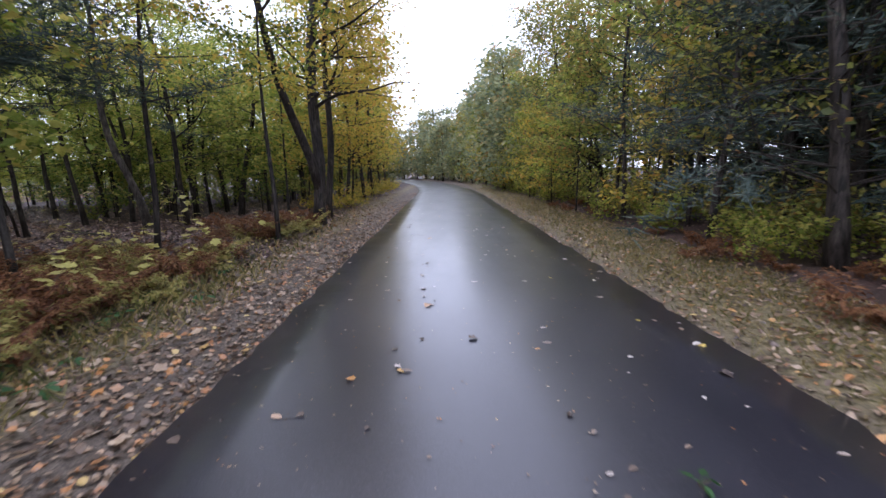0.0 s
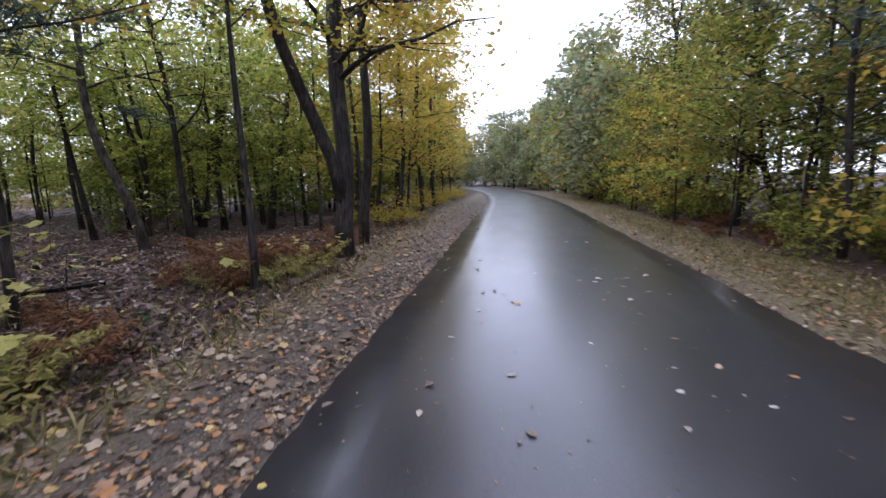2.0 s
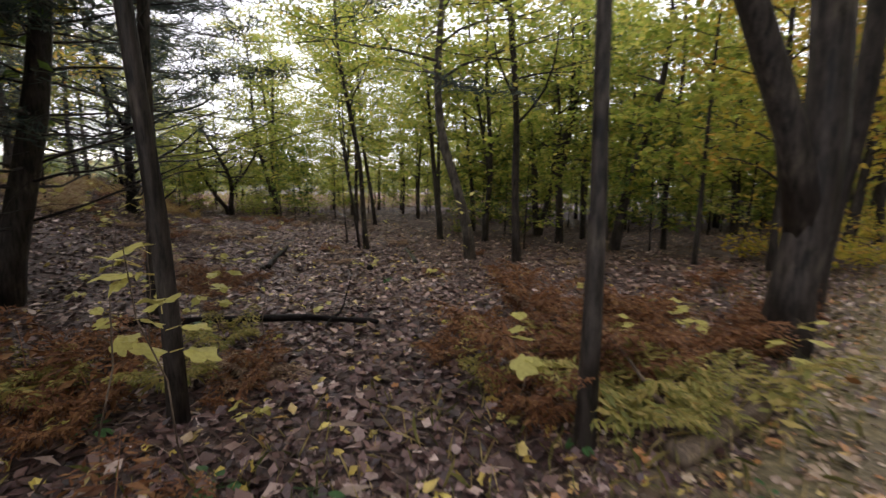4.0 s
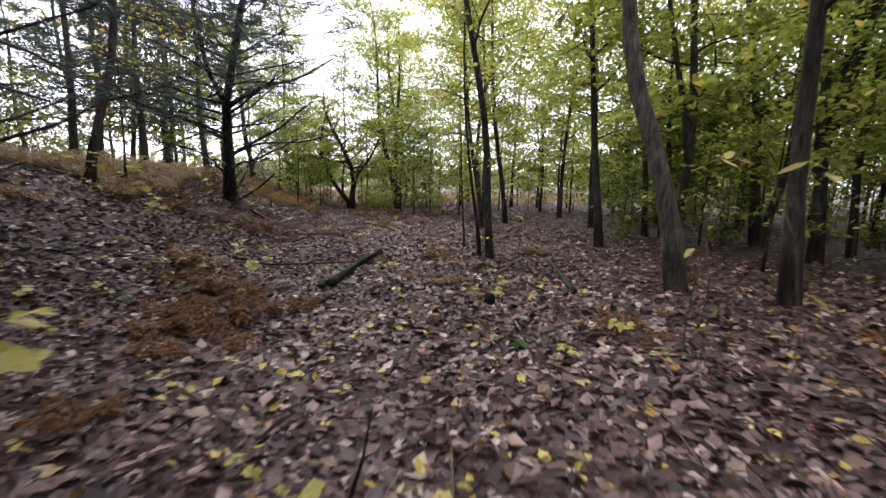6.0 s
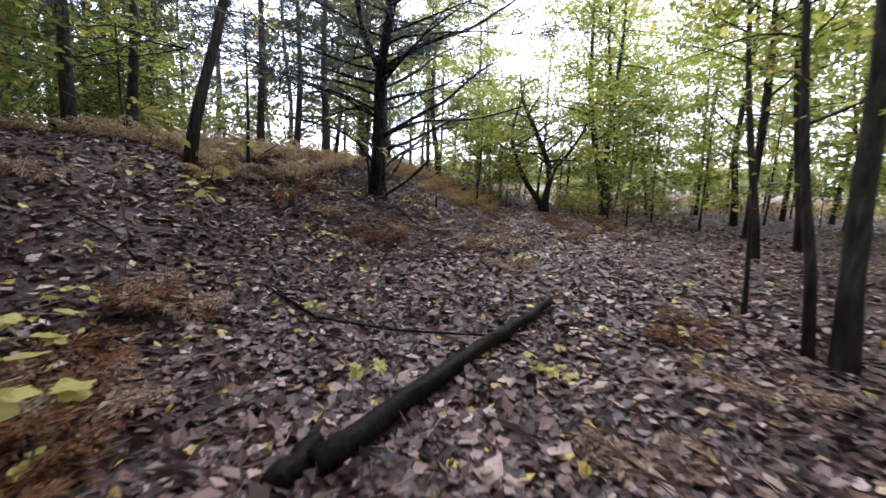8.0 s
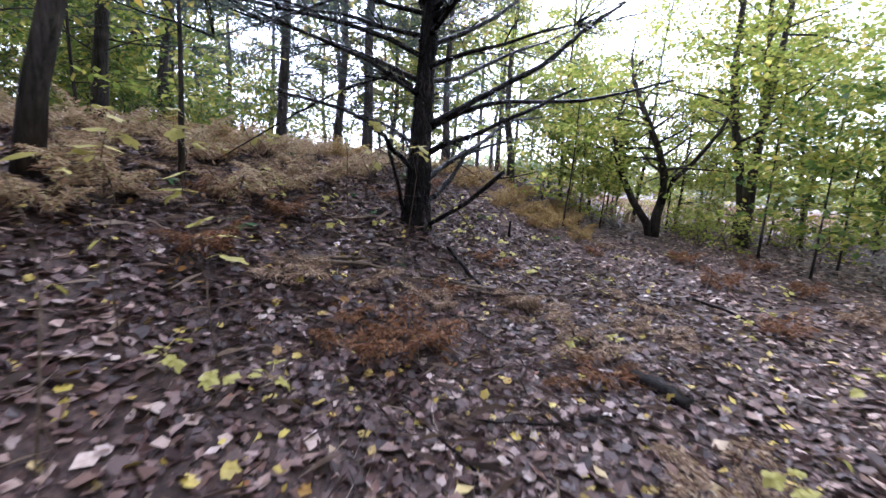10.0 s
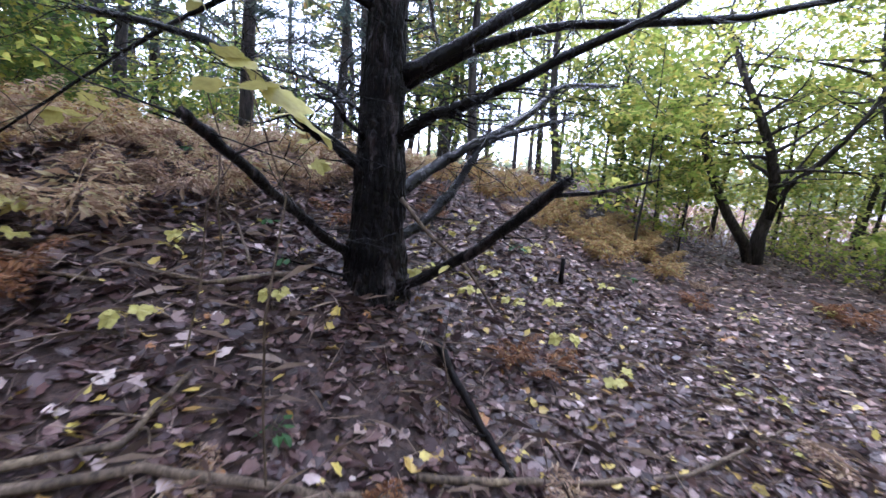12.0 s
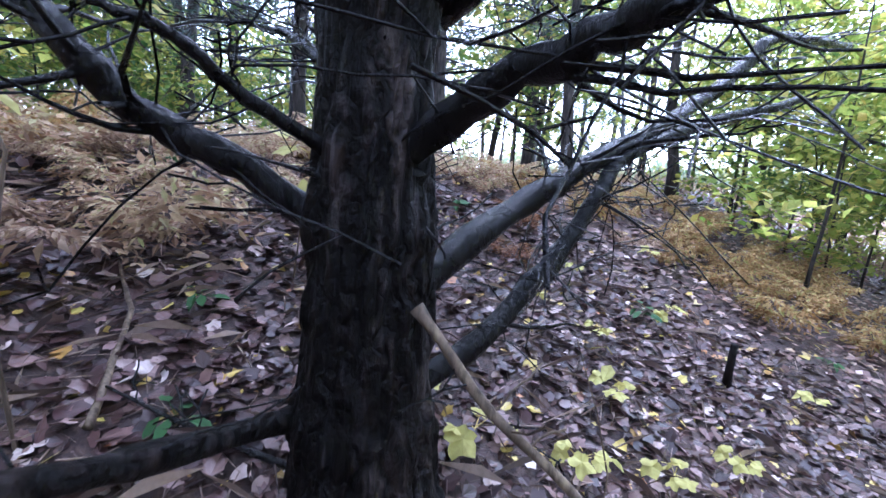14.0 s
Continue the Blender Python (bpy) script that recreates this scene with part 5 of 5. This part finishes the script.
litter("leaf_litter", 24000, floor_share, (-23, -1.6, 5, 18), (0.04, 0.10), LITTER, "wet brown fallen oak and maple leaves", LOBED, LOBED_FACES, 41, 0.36)
litter("leaf_litter", 22000, lambda x, y: 1.0 if by_pine(x, y) else 0.0, (-22.5, -14.5, 6, 14), (0.03, 0.085), LITTER, "wet brown fallen leaves below the pine", LOBED, LOBED_FACES, 48, 0.36)
litter("leaf_litter", 26000, lambda x, y: 1.0 if by_pine(x, y) else floor_share(x, y) * 0.5, (-23, -4, 6, 15), (0.012, 0.045), LITTER, "small scraps of brown leaves and bark", DIAMOND, DIAMOND_FACES, 49, 0.4, 0.004)
litter("leaf_litter", 50000, lambda x, y: 0 if by_pine(x, y) else floor_share(x, y), (-24, -1.6, 3, 20), (0.035, 0.09), LITTER, "wet brown fallen leaves on the wood floor", DIAMOND, DIAMOND_FACES, 42, 0.42, 0.006)
litter("leaf_litter", 80000, lambda x, y: 0 if by_pine(x, y) else 1.0 if 4 < y < 20 and x > -31 else 0.3, (-34, -2.0, -6, 30), (0.06, 0.14), DEEP_LITTER, "brown fallen leaves deeper in the wood", DIAMOND, DIAMOND_FACES, 43, 0.25)
def straw(name, n, keep, box, sizes, seed, label):
    """Fine dead stalks lying criss-cross on the leaves."""
    rng, nprng = random.Random(seed), np.random.default_rng(seed)
    spots = []
    while len(spots) < n:
        x, y = rng.uniform(box[0], box[1]), rng.uniform(box[2], box[3])
        if rng.random() < keep(x, y):
            spots.append((x, y, land(x, y) + 0.018 + rng.random() * 0.02))
    v, f = leaf_cloud(np.array(spots), nprng.uniform(*sizes, n), nprng, BLADE, BLADE_FACES, 0.22, 0.0, squash=0.018)
    tagged(mesh_object(name, v, f, STRAW), label, "leaf litter", kind="stuff")


straw("dead_stalks", 7000, lambda x, y: 1.0 if by_pine(x, y) else 0.0, (-22.5, -14.5, 6, 14), (0.06, 0.3), 71, "thin dead stalks and twigs below the pine")
straw("dead_stalks", 9000, lambda x, y: floor_share(x, y), (-23, -2.0, 5, 18), (0.06, 0.3), 72, "thin dead stalks and twigs on the wood floor")
litter("leaf_litter", 6000, lambda x, y: 1.0, (6.6, 14, 0, 34), (0.06, 0.14), DEEP_LITTER, "brown fallen leaves under the trailside trees", DIAMOND, DIAMOND_FACES, 47, 0.25)
litter("verge_leaves", 19000, lambda x, y: min(1, 0.4 + abs(x + 0.1) * 0.12 + (0.9 if x > -0.3 else 0)) * max(0.12, 1 - abs(y - 7) / 22), (-2.2, 0.03, -1, 32), (0.022, 0.065), VERGE, "pale brown fallen leaves along the trail edge", LOBED, LOBED_FACES, 44, 0.3, 0.012)
litter("verge_leaves", 900, lambda x, y: max(0.12, 1 - abs(y - 6) / 14), (-2.1, -0.1, -1, 22), (0.07, 0.13), VERGE, "larger orange and tan maple leaves along the trail edge", MAPLE_LEAF, MAPLE_FACES, 54, 0.22, 0.02)
litter("verge_leaves", 9000, lambda x, y: max(0.12, 1 - abs(y - 8) / 24), (4.15, 6.9, -1, 36), (0.035, 0.10), VERGE, "pale brown fallen leaves on the grass verge", OVAL, OVAL_FACES, 45, 0.3, 0.02)
litter("gravel", 12000, lambda x, y: max(0.1, 1 - abs(y - 8) / 14) * (1 if x > -0.8 else 0.3), (-1.2, -0.02, 0, 24), (0.008, 0.022), STONE, "loose tan gravel on the trail shoulder", OVAL, OVAL_FACES, 46, 0.5, 0.006, "gravel")


def grass(name, n, box, keep, sizes, seed, label, material=None):
    rng, nprng = random.Random(seed), np.random.default_rng(seed)
    spots = []
    while len(spots) < n:
        x, y = rng.uniform(box[0], box[1]), rng.uniform(box[2], box[3])
        if rng.random() < keep(x, y):
            spots.append((x, y, land(x, y) - 0.005))
    v, f = leaf_cloud(np.array(spots), nprng.uniform(*sizes, n), nprng, BLADE, BLADE_FACES, 0.45, -1.0, squash=0.06)
    tagged(mesh_object(name, v, f, material or GRASS), label, "grass", kind="stuff")


grass("grass", 26000, (4.3, 6.9, -1, 40), lambda x, y: max(0.1, 1 - abs(y - 8) / 26) * (0.25 + 0.75 * soft_step(4.3, 5.2, x)), (0.05, 0.14), 51, "short yellowing grass on the verge")
grass("grass", 11000, (-3.6, -0.9, -1, 30), lambda x, y: max(0.08, 1 - abs(y - 7) / 16) * (0.15 + 0.85 * soft_step(-0.9, -1.6, x)) * (1 - 0.8 * soft_step(-2.6, -3.6, x)) * (1 - 0.75 * soft_step(6.5, 9.0, y)), (0.06, 0.22), 52, "short yellowing grass on the verge")


grass("field_grass", 22000, (-75, -30, -2, 60), lambda x, y: 1.0 if x < -33 or y > 10 else 0.4, (0.3, 0.8), 53, "tall pale dry grass of the field", FERN_TAN)


# ---- leaves on the trail ----
def road_leaves():
    rng, nprng = random.Random(61), np.random.default_rng(61)
    protos = []
    for i in range(5):
        t, f = (LOBED, LOBED_FACES) if i % 2 else (OVAL, OVAL_FACES)
        v, g = leaf_cloud(np.array([(0, 0, 0.004)]), [1.0], nprng, t, f, 0.05)
        low = min(p[2] for p in v)
        v = [(p[0], p[1], (p[2] - low) * 0.8) for p in v]
        protos.append(tagged(mesh_object("fallen_leaf", v, g, ROAD_LEAF), "single wet fallen leaf lying on the asphalt", "leaf", "leaves on the trail"))
    for i in range(230):
        y = 1.5 + 20 * rng.random() ** 1.3 if i > 4 else 3 + i
        x = rng.choice((rng.uniform(0.05, 4.2), rng.gauss(1.2, 0.7), rng.uniform(2.4, 4.2)))
        x = min(4.15, max(0.08, x))
        ob = protos[i] if i < 5 else copy_thing(protos[i % 5], Matrix())
        k = (x / 4.25) * 2 - 1
        ob.matrix_basis = pose(x, y, 0.016 + 0.03 * (1 - k * k), rng.gauss(0, 2), rng.gauss(0, 2), rng.uniform(0, 360)) @ Matrix.Scale(rng.uniform(0.035, 0.11), 4)


road_leaves()


def road_scraps():
    """Specks of leaf and bark scattered on the asphalt."""
    rng, nprng = random.Random(62), np.random.default_rng(62)
    spots = []
    while len(spots) < 1600:
        x, y = rng.uniform(0.05, 4.2), 1.0 + 22 * rng.random() ** 1.4
        k = (x / 4.25) * 2 - 1
        spots.append((x, y, 0.019 + 0.03 * (1 - k * k)))
    v, f = leaf_cloud(np.array(spots), nprng.uniform(0.008, 0.03, len(spots)), nprng, DIAMOND, DIAMOND_FACES, 0.04)
    tagged(mesh_object("leaf_scraps", v, f, VERGE), "tiny scraps of leaf and bark on the wet asphalt", "leaf litter", kind="stuff")


road_scraps()
sprig = plant(26, 0.05, 6, 0.07, HERB, OVAL, OVAL_FACES, "sprig")
sprig.matrix_basis = pose(2.97, 2.87, 0.036)
tagged(sprig, "small green sprig lying on the asphalt", "sprig")
